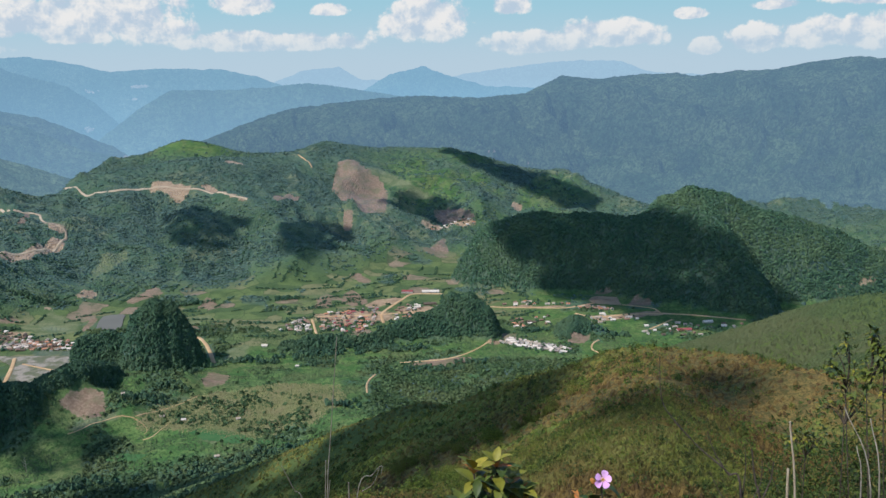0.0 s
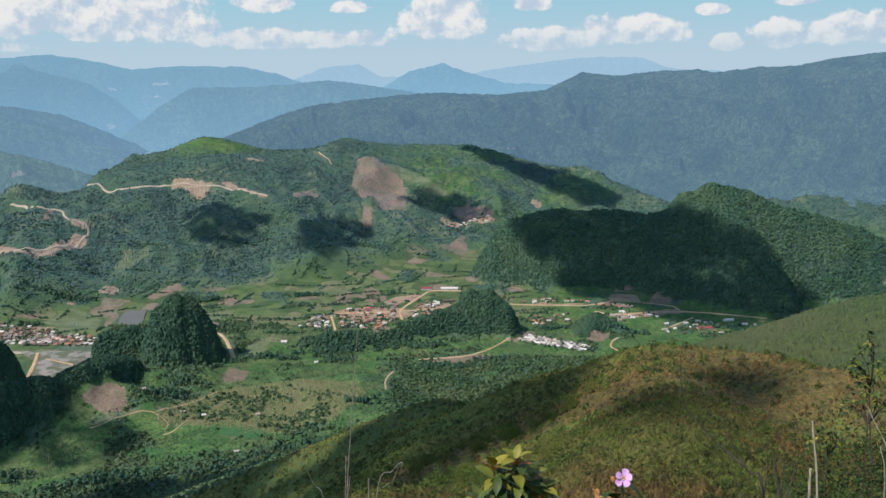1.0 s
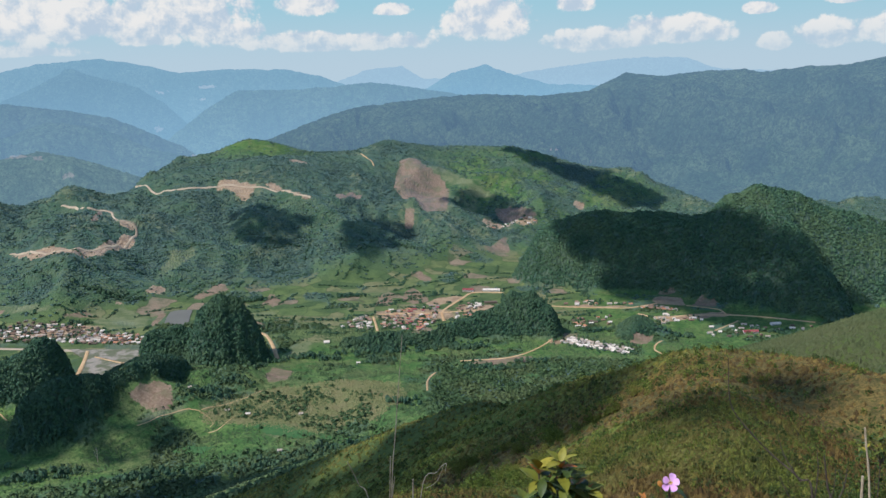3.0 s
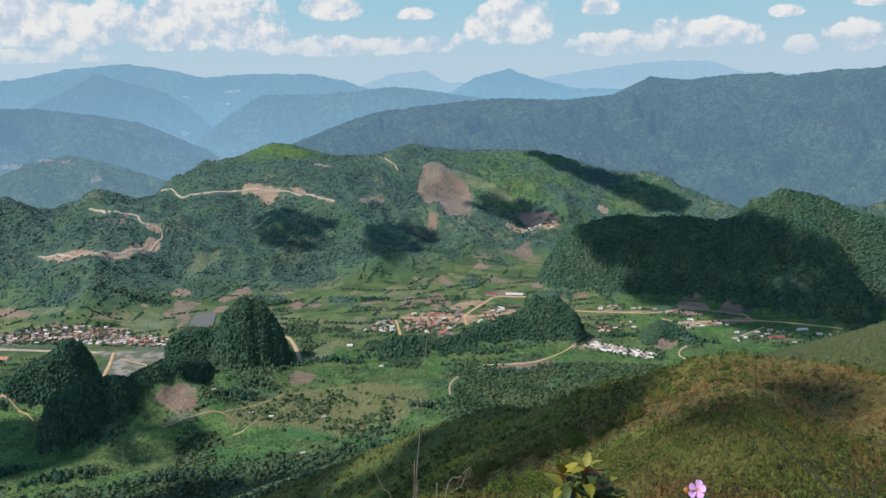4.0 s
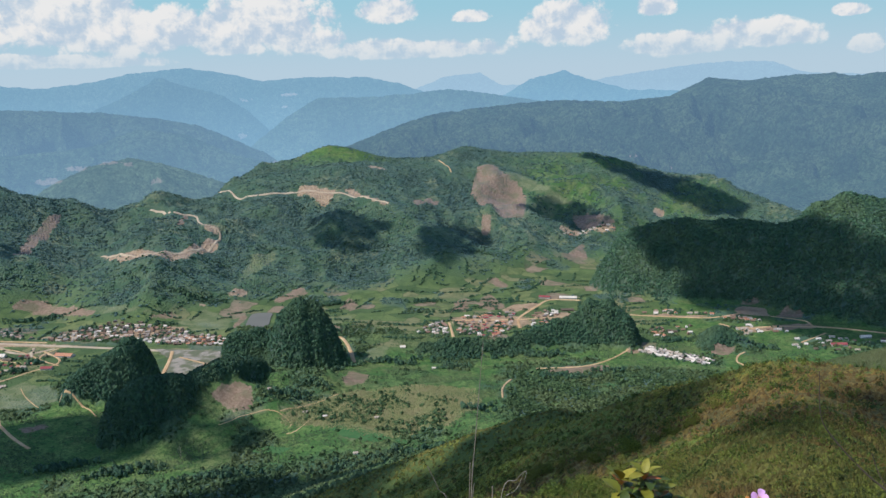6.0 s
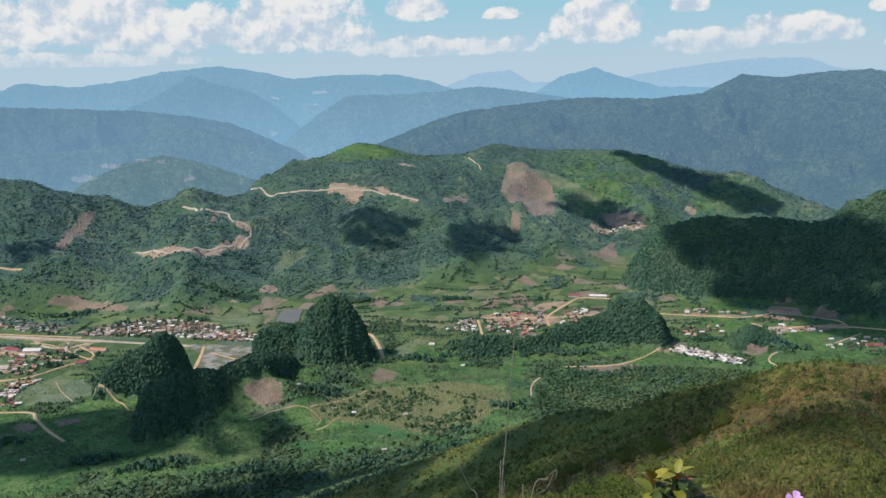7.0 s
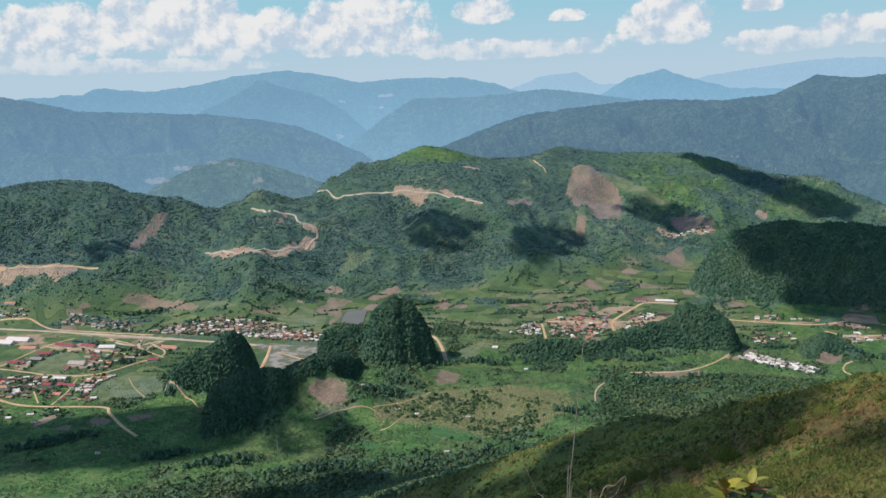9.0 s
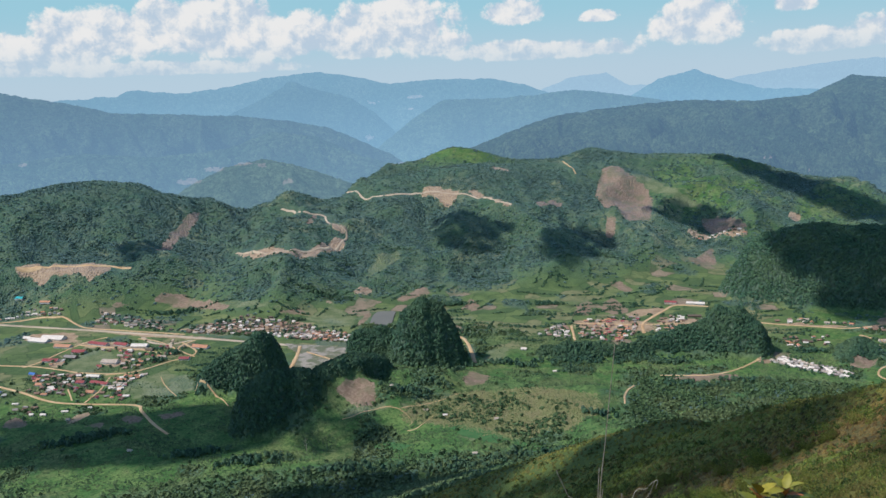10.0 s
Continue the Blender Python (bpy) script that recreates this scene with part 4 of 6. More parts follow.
# ---------------------------------------------------------------- woods
def scatter(places, sizes, proto, squash, material, name, seed, jitter=0.3, tumble=False, smooth=False):
    """One mesh of many crowns: each a lumpy clump of its own size and turn."""
    rng = np.random.default_rng(seed)
    v0, f0 = proto
    n, m = len(places), len(v0)
    turn = rng.random(n) * 2 * math.pi
    if tumble:
        k = rng.random(n) * 2 * math.pi
        v0 = np.stack([np.broadcast_to(v0[:, 0], (n, m)), v0[:, 1] * np.cos(k)[:, None] - v0[:, 2] * np.sin(k)[:, None], v0[:, 1] * np.sin(k)[:, None] + v0[:, 2] * np.cos(k)[:, None]], -1)
    else:
        v0 = np.broadcast_to(v0, (n, m, 3))
    shape = v0 * (1 + jitter * (rng.random((n, m, 1)) * 2 - 1))
    x = shape[..., 0] * np.cos(turn)[:, None] - shape[..., 1] * np.sin(turn)[:, None]
    y = shape[..., 0] * np.sin(turn)[:, None] + shape[..., 1] * np.cos(turn)[:, None]
    tall = rng.uniform(0.75, 1.25, n)[:, None] * squash
    p = np.stack([x, y, shape[..., 2] * tall], -1) * sizes[:, None, None] + places[:, None, :]
    faces = (f0[None] + (np.arange(n) * m)[:, None, None]).reshape(-1, 3)
    return np_mesh(name, p.reshape(-1, 3), faces, material, smooth)


def sample(count, r0, r1, a0, a1, weight, seed):
    """Places on the ground, thick where the weight is high."""
    rng = np.random.default_rng(seed)
    r = np.sqrt(rng.uniform(r0 * r0, r1 * r1, count))
    a = np.radians(rng.uniform(a0, a1, count))
    x, y = r * np.sin(a), r * np.cos(a)
    keep = rng.random(count) < weight(x, y)
    x, y = x[keep], y[keep]
    return np.stack([x, y, on_ground(x, y)], -1)


ROADS = [
    # name, width, course
    ("town_road", 5, [(-1400, 1296), (-1324, 1302), (-1251, 1311), (-1179, 1304), (-1120, 1296), (-1035, 1316), (-1000, 1391), (-977, 1433), (-991, 1467), (-1052, 1512)]),
    ("south_road", 6, [(-1290, 1215), (-1227, 1200), (-1160, 1182), (-1075, 1155), (-1007, 1156), (-915, 1169), (-889, 1148), (-838, 1107), (-788, 1074)]),
    ("cross_road", 5.5, [(-1269, 1302), (-1259, 1336), (-1260, 1409), (-1255, 1480), (-1239, 1514)]),
    ("west_road", 6, [(-1600, 1545), (-1560, 1575), (-1504, 1600), (-1463, 1613), (-1433, 1620), (-1343, 1571), (-1250, 1566), (-1080, 1566)]),
    ("town_lane", 4.5, [(-1258, 1448), (-1174, 1448), (-1113, 1448), (-1049, 1434)]),
    ("town_lane", 3.5, [(-1128, 1259), (-1105, 1277), (-1047, 1307)]),
    ("town_lane", 3.0, [(-1089, 1213), (-1060, 1185), (-1041, 1166)]),
    ("town_lane", 3.5, [(-1056, 1286), (-1028, 1224), (-1011, 1161)]),
    ("town_lane", 4.5, [(-1163, 1517), (-1116, 1510), (-1065, 1486), (-1020, 1455), (-967, 1428)]),
    ("town_lane", 4.5, [(-1030, 1462), (-1039, 1492), (-1033, 1531)]),
    ("meadow_path", 1.4, [(-961, 1306), (-927, 1269), (-894, 1240), (-872, 1223)]),
    ("meadow_path", 2.2, [(-844, 1236), (-811, 1236), (-789, 1230), (-758, 1202)]),
    ("bend", 9, [(-529, 1668), (-509, 1666), (-484, 1656), (-460, 1615), (-439, 1566), (-423, 1523), (-414, 1500)]),
    ("village_lane", 6, [(-279, 1781), (-267, 1732), (-255, 1679)]),
    ("village_road", 8, [(-125, 1753), (-133, 1821), (-118, 1878), (-96, 1938), (-77, 1985), (-40, 1996), (-3, 1992)]),
    ("village_street", 6, [(-270, 1800), (-220, 1806), (-156, 1813), (-95, 1828), (-37, 1842)]),
    ("track", 3.6, [(-122, 1311), (-126, 1356), (-125, 1398), (-118, 1432)]),
    ("east_track", 4.5, [(-79, 1497), (-10, 1512), (30, 1537), (61, 1574), (89, 1622)]),
    ("east_road", 6, [(84, 1880), (145, 1868), (219, 1860), (269, 1860), (310, 1880), (338, 1900)]),
    ("east_lane", 8, [(285, 1815), (308, 1794), (343, 1788), (382, 1803), (458, 1813), (517, 1807), (583, 1785), (636, 1764)]),
    ("east_path", 4, [(419, 1700), (450, 1733), (483, 1770)]),
    ("east_path", 4, [(400, 1884), (451, 1862), (466, 1849), (471, 1812)]),
    ("loop_path", 4, [(303, 1628), (288, 1606), (280, 1572), (289, 1549)]),
]
HILL_ROADS = [
    ("hill_road", 6.5, [(-1127, 2582), (-1026, 2461), (-977, 2453), (-919, 2472), (-868, 2507), (-810, 2522), (-753, 2515), (-695, 2508), (-613, 2450), (-552, 2437)]),
    ("switchback", 7, [(-1232, 2328), (-1195, 2317), (-1180, 2312), (-1143, 2270), (-1118, 2273), (-1096, 2290), (-1072, 2288), (-1051, 2252), (-1005, 2205), (-975, 2205), (-961, 2185), (-954, 2134), (-962, 2070), (-992, 2003), (-1027, 1966), (-1075, 1964), (-1143, 1995), (-1242, 2070)]),
    ("cutting", 12, [(-1650, 1714), (-1606, 1743), (-1564, 1773), (-1524, 1783), (-1482, 1791), (-1455, 1817), (-1400, 1826)]),
    ("field_path", 1.6, [(-425, 1150), (-414, 1158), (-407, 1179), (-401, 1202)]),
    ("field_path", 0.9, [(-466, 1193), (-453, 1195), (-437, 1188), (-426, 1175), (-428, 1166)]),
    ("field_path", 1.2, [(-524, 1137), (-505, 1156), (-481, 1185), (-466, 1194)]),
    ("terrace_path", 1.4, [(-451, 1198), (-432, 1226), (-405, 1259), (-386, 1290)]),
    ("field_path", 1.6, [(-374, 1233), (-369, 1247), (-363, 1260)]),
    ("crest_path", 5, [(-488, 2954), (-433, 2838), (-423, 2815)]),
]
RUNWAY = [(-2050, 1552), (-1600, 1552), (-1300, 1553), (-1000, 1546), (-740, 1533)]


def course(points, step=6.0):
    """A smooth line through the points."""
    p = np.array(points, float)
    q = np.vstack([2 * p[0] - p[1], p, 2 * p[-1] - p[-2]])
    out = []
    for k in range(1, len(q) - 2):
        a, b, c, d = q[k - 1], q[k], q[k + 1], q[k + 2]
        n = max(2, int(np.hypot(*(c - b)) / step))
        t = np.linspace(0, 1, n, endpoint=False)[:, None]
        out.append(0.5 * (2 * b + (c - a) * t + (2 * a - 5 * b + 4 * c - d) * t * t + (3 * b - a - 3 * c + d) * t ** 3))
    return np.vstack(out + [p[-1:]])


def make_road(name, width, points, material, label, lift=0.7, step=6.0, seed=0):
    line = course(points, step)
    way = np.gradient(line, axis=0)
    way /= np.linalg.norm(way, axis=1)[:, None]
    side = np.stack([-way[:, 1], way[:, 0]], -1)
    half = width * 0.40 * (0.8 + 0.4 * fbm(line[:, 0], line[:, 1], 30, 2, 7 + seed))[:, None]
    offsets = (-1.15, -1.0, -0.3, 0.3, 1.0, 1.15)
    rows = []
    for o in offsets:
        xy = line + side * half * o
        z = on_ground(xy[:, 0], xy[:, 1]) + (lift if abs(o) <= 1 else -0.8)
        rows.append(np.column_stack([xy, z]))
    verts = np.stack(rows, 1)
    me = np_mesh(name, verts.reshape(-1, 3), grid_faces(len(line), len(offsets)), material, True)
    return tagged(new("road", me), label, "road", kind="structure")


def near_road(x, y, margin):
    """Places on or beside a road, the airstrip or the apron."""
    hit = (np.abs(y - 1545) < 28 + margin) & (x < -640) & (x > -2050)
    hit |= inside(x, y, [(-835, 1548), (-668, 1545), (-655, 1440), (-700, 1388), (-755, 1380)])
    hit |= inside(x, y, [(-752, 1720), (-752, 1822), (-660, 1822), (-660, 1720)])
    for _, width, points in ROADS + HILL_ROADS:
        for a, b in zip(points, points[1:]):
            u = np.clip(((x - a[0]) * (b[0] - a[0]) + (y - a[1]) * (b[1] - a[1])) / ((b[0] - a[0]) ** 2 + (b[1] - a[1]) ** 2), 0, 1)
            hit |= np.hypot(x - a[0] - u * (b[0] - a[0]), y - a[1] - u * (b[1] - a[1])) < width / 2 + margin
    return hit


for k, (name, width, points) in enumerate(ROADS + HILL_ROADS):
    make_road(name, width, points, PALE if name in ("hill_road", "switchback") else DIRT, "pale ochre dirt road winding over green ground", seed=k, step=9.0 if width > 5 else 6.0)
make_road("runway", 13, RUNWAY, PALE, "worn pale gravel airstrip beside the town", 0.5, 30.0)
make_road("taxiway", 10, [(-1161, 1529), (-1120, 1500), (-1080, 1492), (-1059, 1505), (-1040, 1530)], PALE, "worn pale gravel taxiway beside the airstrip", 0.6, 8.0)
make_road("taxiway", 7, [(-1085, 1530), (-1070, 1500), (-1051, 1470)], PALE, "worn pale gravel taxiway beside the airstrip", 0.8, 8.0)
make_road("apron_track", 9, [(-790, 1533), (-770, 1480), (-742, 1395)], DIRT, "pale ochre dirt road crossing the gravel apron", 1.5, 8.0)
make_road("apron_track", 5, [(-760, 1500), (-700, 1470), (-640, 1440)], DIRT, "pale ochre dirt road crossing the gravel apron", 1.5, 8.0)


def patch(name, plan, material, label, lift, step=12.0, category="pavement"):
    """A thin sheet that lies on the ground within an outline."""
    p = np.array(plan, float)
    (x0, y0), (x1, y1) = p.min(0), p.max(0)
    xs, ys = np.arange(x0, x1 + step, step), np.arange(y0, y1 + step, step)
    gx, gy = np.meshgrid(xs, ys, indexing="ij")
    z = on_ground(gx, gy) + lift
    faces = grid_faces(*gx.shape)
    cx, cy = gx.ravel()[faces].mean(1), gy.ravel()[faces].mean(1)
    me = np_mesh(name, np.stack([gx, gy, z], -1).reshape(-1, 3), faces[inside(cx, cy, [tuple(q) for q in plan])], material, True)
    return tagged(new(name, me), label, category, kind="structure")


m, net, bsdf = fresh("grassy_gravel")
p = net.position()
c = net.mix(net.span(net.noise(p, 0.035, 4, 0.6), 0.42, 0.58), (0.130, 0.135, 0.068), (0.34, 0.285, 0.215))
c = net.mix(net.span(net.noise(p, 0.3, 4, 0.6), 0.4, 0.7, 0.0, 0.5), c, (0.15, 0.14, 0.10))
GREY_GRAVEL = finish(m, net, bsdf, c, 0.95)
patch("apron", [(-830, 1545), (-665, 1542), (-650, 1440), (-700, 1392), (-750, 1385), (-768, 1480)], GREY_GRAVEL, "cracked grey gravel apron at the airstrip's end", 0.9, 5.0)

m, net, bsdf = fresh("pond_water")
finish(m, net, bsdf, net.mix(net.noise(net.position(), 0.03, 3), (0.135, 0.125, 0.095), (0.185, 0.170, 0.130)), 0.6, net.noise(net.position(), 0.3, 3), 0.05, 0.1, 0.2)
shore = course([(-712, 1715), (-731, 1788), (-728, 1817), (-693, 1825), (-681, 1787), (-665, 1724), (-681, 1707), (-711, 1713)], 8.0)
me = np_mesh("water", [(x, y, 3.9) for x, y in shore], [list(range(len(shore)))], m)
tagged(new("water", me), "still grey-green fish pond among fields", "pond", kind="structure")


def hill_wood(x, y):
    _, hilly, rocky, close = land(x, y)
    return wood_weight(x, y, hilly, rocky, close) * (1 - rocky) * (1 - plot_weight(x, y, MEADOW)) * ~near_road(x, y, np.where(y > 1700, 15, 5))


def karst_wood(x, y):
    _, _, rocky, _ = land(x, y)
    return rocky * ~near_road(x, y, 3) * (1 - soil_weight(x, y))


def clump(count, seed):
    """A crown of leaf sprays: small faces that look outwards all over a rounded head."""
    rng = np.random.default_rng(seed)
    k = np.arange(count) + 0.5
    z = 1 - 1.45 * k / count
    t = k * 2.39996
    p = np.stack([np.sqrt(1 - z * z) * np.cos(t), np.sqrt(1 - z * z) * np.sin(t), z], -1)
    n = p + rng.normal(0, 0.32, p.shape)
    n /= np.linalg.norm(n, axis=1)[:, None]
    u = np.cross(n, rng.normal(size=p.shape))
    u /= np.linalg.norm(u, axis=1)[:, None]
    v = np.cross(n, u)
    c = p * rng.uniform(0.65, 1.05, (count, 1))
    size = 2.1 / math.sqrt(count)
    tri = [c + size * (math.cos(q) * u + math.sin(q) * v) - 0.25 * size * p for q in (0.0, 2.1, 4.2)]
    return np.stack(tri, 1).reshape(-1, 3), np.arange(count * 3).reshape(-1, 3)


CLUMP, SPRAY = clump(12, 401), clump(8, 402)
TUFT = (np.array([(1, 0, -0.3), (0, 1, -0.3), (-1, 0, -0.3), (0, -1, -0.3), (0, 0, 1)], float), np.array([(0, 1, 4), (1, 2, 4), (2, 3, 4), (3, 0, 4)]))
OCTA = (np.array([(1, 0, 0), (0, 1, 0), (-1, 0, 0), (0, -1, 0), (0, 0, 1), (0, 0, -1)], float), np.array([(0, 1, 4), (1, 2, 4), (2, 3, 4), (3, 0, 4), (1, 0, 5), (2, 1, 5), (3, 2, 5), (0, 3, 5)]))
rng = np.random.default_rng(5)
trees = sample(115000, 1900, 3400, -50, 31, hill_wood, 7)
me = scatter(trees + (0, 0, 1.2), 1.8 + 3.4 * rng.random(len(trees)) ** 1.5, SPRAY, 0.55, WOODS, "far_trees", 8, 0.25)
tagged(new("far_trees", me), "broadleaf woods and scrub over the far hillsides", "woodland", kind="stuff")
trees = sample(170000, 960, 1900, -50, 31, hill_wood, 1)
me = scatter(trees + (0, 0, 0.9), 1.0 + 3.6 * rng.random(len(trees)) ** 2.5, SPRAY, 0.9, VALLEY_WOODS, "hill_trees", 2, 0.25)
tagged(new("hill_trees", me), "broadleaf trees and scrub on the hills and field edges", "woodland", kind="stuff")
trees = sample(300000, 1050, 1750, -40, 10, karst_wood, 3)
me = scatter(trees + (0, 0, 1.0), 1.4 + 3.0 * rng.random(len(trees)) ** 1.6, CLUMP, 1.0, KARST_WOODS, "karst_trees", 4, 0.25)
tagged(new("karst_trees", me), "dense dark green trees clinging to the limestone karsts", "woodland", kind="stuff")
trees = sample(60000, 1760, 2400, 0, 31, karst_wood, 13)
me = scatter(trees + (0, 0, 1.2), rng.uniform(2.0, 5.0, len(trees)), SPRAY, 0.8, KARST_WOODS, "great_karst_trees", 14, 0.25)
tagged(new("great_karst_trees", me), "dense dark green forest over the great karst", "woodland", kind="stuff")


def rough_pasture(x, y):
    _, hilly, rocky, close = land(x, y)
    return (1 - close) * (1 - rocky) * np.clip((fbm(x, y, 45, 3, 161) - 0.42) / 0.2, 0.05, 1) * ~near_road(x, y, 3) * (1 - soil_weight(x, y)) * (1 - 0.9 * plot_weight(x, y, MEADOW))


trees = sample(125000, 950, 1750, -48, 20, rough_pasture, 15)
me = scatter(trees + (0, 0, 0.3), rng.uniform(0.7, 2.3, len(trees)), TUFT, 0.8, VALLEY_WOODS, "pasture_shrubs", 16, 0.45)
tagged(new("pasture_shrubs", me), "small green shrubs dotted over the rough pasture", "shrubs", kind="stuff")

HEATH = crown_material("knoll_heath", (0.125, 0.145, 0.050), (0.290, 0.275, 0.110), (0.265, 0.225, 0.105), 0.8, patches=0.03)
trees = sample(140000, 1100, 1400, -24, -5, lambda x, y: plot_weight(x, y, [KNOLL], 15.0) * 0.9, 17)
me = scatter(trees + (0, 0, 0.2), rng.uniform(0.8, 1.9, len(trees)), TUFT, 0.8, HEATH, "knoll_heath", 18, 0.45)
tagged(new("knoll_heath", me), "olive brown heath of low shrubs covering the knoll", "shrubs", kind="stuff")

# hedgerows and lone trees between the fields
rng = np.random.default_rng(9)
rows = []
for k in range(260):
    r, a = rng.uniform(1620, 2350), radians(rng.uniform(-38, 6))
    x, y, t = r * math.sin(a), r * math.cos(a), rng.choice((0.1, 1.4, 0.5)) + rng.normal(0, 0.2)
    steps = np.arange(0, rng.uniform(25, 110), 5.0)
    rows.append(np.stack([x + steps * math.cos(t), y + steps * math.sin(t)], -1) + rng.normal(0, 1.5, (len(steps), 2)))
rows = np.vstack(rows)
rows = rows[~near_road(rows[:, 0], rows[:, 1], 5)]
places = np.column_stack([rows, on_ground(rows[:, 0], rows[:, 1]) + 1.5])
me = scatter(places, rng.uniform(1.5, 4.0, len(places)), CLUMP, 1.0, KARST_WOODS, "hedgerows", 10, 0.25)
tagged(new("hedgerows", me), "dark green hedgerow trees along the field edges", "hedgerow", kind="stuff")


# groves of tall trees: x, y, half length, half width, turn
GROVES = [
    (-370, 1512, 38, 14, 10), (-410, 1482, 14, 8, 0), (-318, 1500, 22, 10, 0), (-240, 1556, 75, 30, 5), (-228, 1490, 34, 14, 20), (-140, 1585, 60, 26, 8), (-65, 1572, 40, 18, 10),
    (-312, 1040, 60, 16, 25), (-255, 1090, 34, 14, 30), (-185, 1120, 40, 10, 20), (-158, 1253, 30, 12, -10), (-1029, 1440, 40, 12, 5), (-1011, 1386, 34, 10, 15), (-896, 1712, 30, 8, 0),
    (-1048, 1668, 20, 8, 0), (-455, 1250, 40, 14, 40), (-430, 1300, 30, 12, 20), (-600, 1010, 50, 18, 25), (-470, 1010, 60, 12, 20), (-900, 1020, 70, 20, 40), (-700, 1010, 40, 14, 30), (-20, 1455, 60, 12, 0), (60, 1500, 40, 8, 10),
    (-590, 1465, 60, 14, 10), (-510, 1425, 60, 16, 10), (-440, 1445, 24, 12, 40), (-545, 1420, 40, 10, 0),
    (190, 1690, 30, 10, 10), (330, 1660, 40, 12, -10), (540, 1690, 50, 12, -20), (-520, 1700, 40, 12, 10), (-600, 1900, 60, 14, 15), (-360, 1950, 50, 12, 10), (-900, 1850, 60, 12, 20), (-1200, 1720, 60, 12, 30),
]
rng = np.random.default_rng(91)
spots = []
for x, y, a, b, turn in GROVES:
    n = int(a * b / 9)
    u = rng.normal(0, 0.5, (n, 2)) * (a, b)
    c, s = math.cos(radians(turn)), math.sin(radians(turn))
    spots.append(np.stack([x + u[:, 0] * c - u[:, 1] * s, y + u[:, 0] * s + u[:, 1] * c], -1))
spots = np.vstack(spots)
spots = spots[~near_road(spots[:, 0], spots[:, 1], 5)]
size = 1.8 + 3.4 * rng.random(len(spots)) ** 1.5
places = np.column_stack([spots, on_ground(spots[:, 0], spots[:, 1]) + size * 0.9])
me = scatter(places, size, CLUMP, 1.15, KARST_WOODS, "grove_trees", 92, 0.25)
tagged(new("grove_trees", me), "groves of tall dark green trees between the fields", "woodland", kind="stuff")

CROP = plain_material("green_crop", (0.045, 0.120, 0.032), (0.075, 0.150, 0.042), 0.08)
for plan in ([(-365, 1165), (-345, 1182), (-300, 1172), (-268, 1150), (-285, 1128), (-335, 1140)], [(-262, 1140), (-240, 1150), (-205, 1135), (-215, 1118), (-250, 1122)], [(-470, 1095), (-440, 1112), (-400, 1105), (-415, 1085)]):
    patch("crop_field", plan, CROP, "bright green field of young crops on rough pasture", 0.5, 3.0, "field")
# ---------------------------------------------------------------- houses
def part(name, bm, material, parent, label="", matrix=None):
    me = bpy.data.meshes.new(name)
    bm.to_mesh(me)
    bm.free()
    me.materials.append(material)
    ob = new(name, me)
    ob.parent = parent
    if matrix is not None:
        ob.matrix_local = matrix
    return tagged(ob, label) if label else ob


def prism(bm, outline, x0, x1):
    """A solid with an outline in y and z, drawn out along x."""
    a = [bm.verts.new((x0, y, z)) for y, z in outline]
    b = [bm.verts.new((x1, y, z)) for y, z in outline]
    bm.faces.new(a[::-1])
    bm.faces.new(b)
    for i in range(len(a)):
        j = (i + 1) % len(a)
        bm.faces.new((a[i], a[j], b[j], b[i]))


def box(bm, x0, y0, z0, x1, y1, z1):
    prism(bm, [(y0, z0), (y1, z0), (y1, z1), (y0, z1)], x0, x1)


ROOFS = {
    "red": plain_material("red_roof", (0.24, 0.060, 0.055), (0.33, 0.10, 0.09), 0.3, 0.85, specular=0.1),
    "rust": plain_material("rusty_roof", (0.20, 0.115, 0.075), (0.34, 0.22, 0.15), 0.3, 0.85, specular=0.1),
    "orange": plain_material("tiled_roof", (0.42, 0.18, 0.09), (0.52, 0.26, 0.14), 0.3, 0.7),
    "white": plain_material("zinc_roof", (0.60, 0.50, 0.39), (0.78, 0.67, 0.53), 0.3, 0.8, specular=0.1),
    "grey": plain_material("grey_roof", (0.22, 0.185, 0.15), (0.34, 0.285, 0.235), 0.3, 0.85, specular=0.1),
    "brown": plain_material("thatch_roof", (0.10, 0.075, 0.05), (0.17, 0.125, 0.085), 0.4, 0.9),
    "tan": plain_material("fibre_roof", (0.38, 0.29, 0.21), (0.52, 0.42, 0.31), 0.3, 0.85, specular=0.1),
    "blue": plain_material("blue_roof", (0.05, 0.13, 0.32), (0.08, 0.18, 0.40), 0.3, 0.5),
    "teal": plain_material("teal_roof", (0.04, 0.30, 0.28), (0.06, 0.38, 0.34), 0.3, 0.5),
}
ROOF_WORDS = {"red": "dark red metal", "rust": "rusty metal", "orange": "orange tiled", "white": "bright zinc", "grey": "grey sheet", "brown": "brown thatched", "tan": "pale fibre cement", "blue": "blue metal", "teal": "teal metal"}
PLASTER = plain_material("plaster", (0.55, 0.50, 0.42), (0.70, 0.66, 0.58), 0.4)
PLANKS = plain_material("wall_planks", (0.14, 0.10, 0.07), (0.24, 0.18, 0.12), 0.6)
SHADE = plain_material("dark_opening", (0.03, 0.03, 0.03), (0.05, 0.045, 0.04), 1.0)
built, HOMES_MADE, far_off = {}, [], []


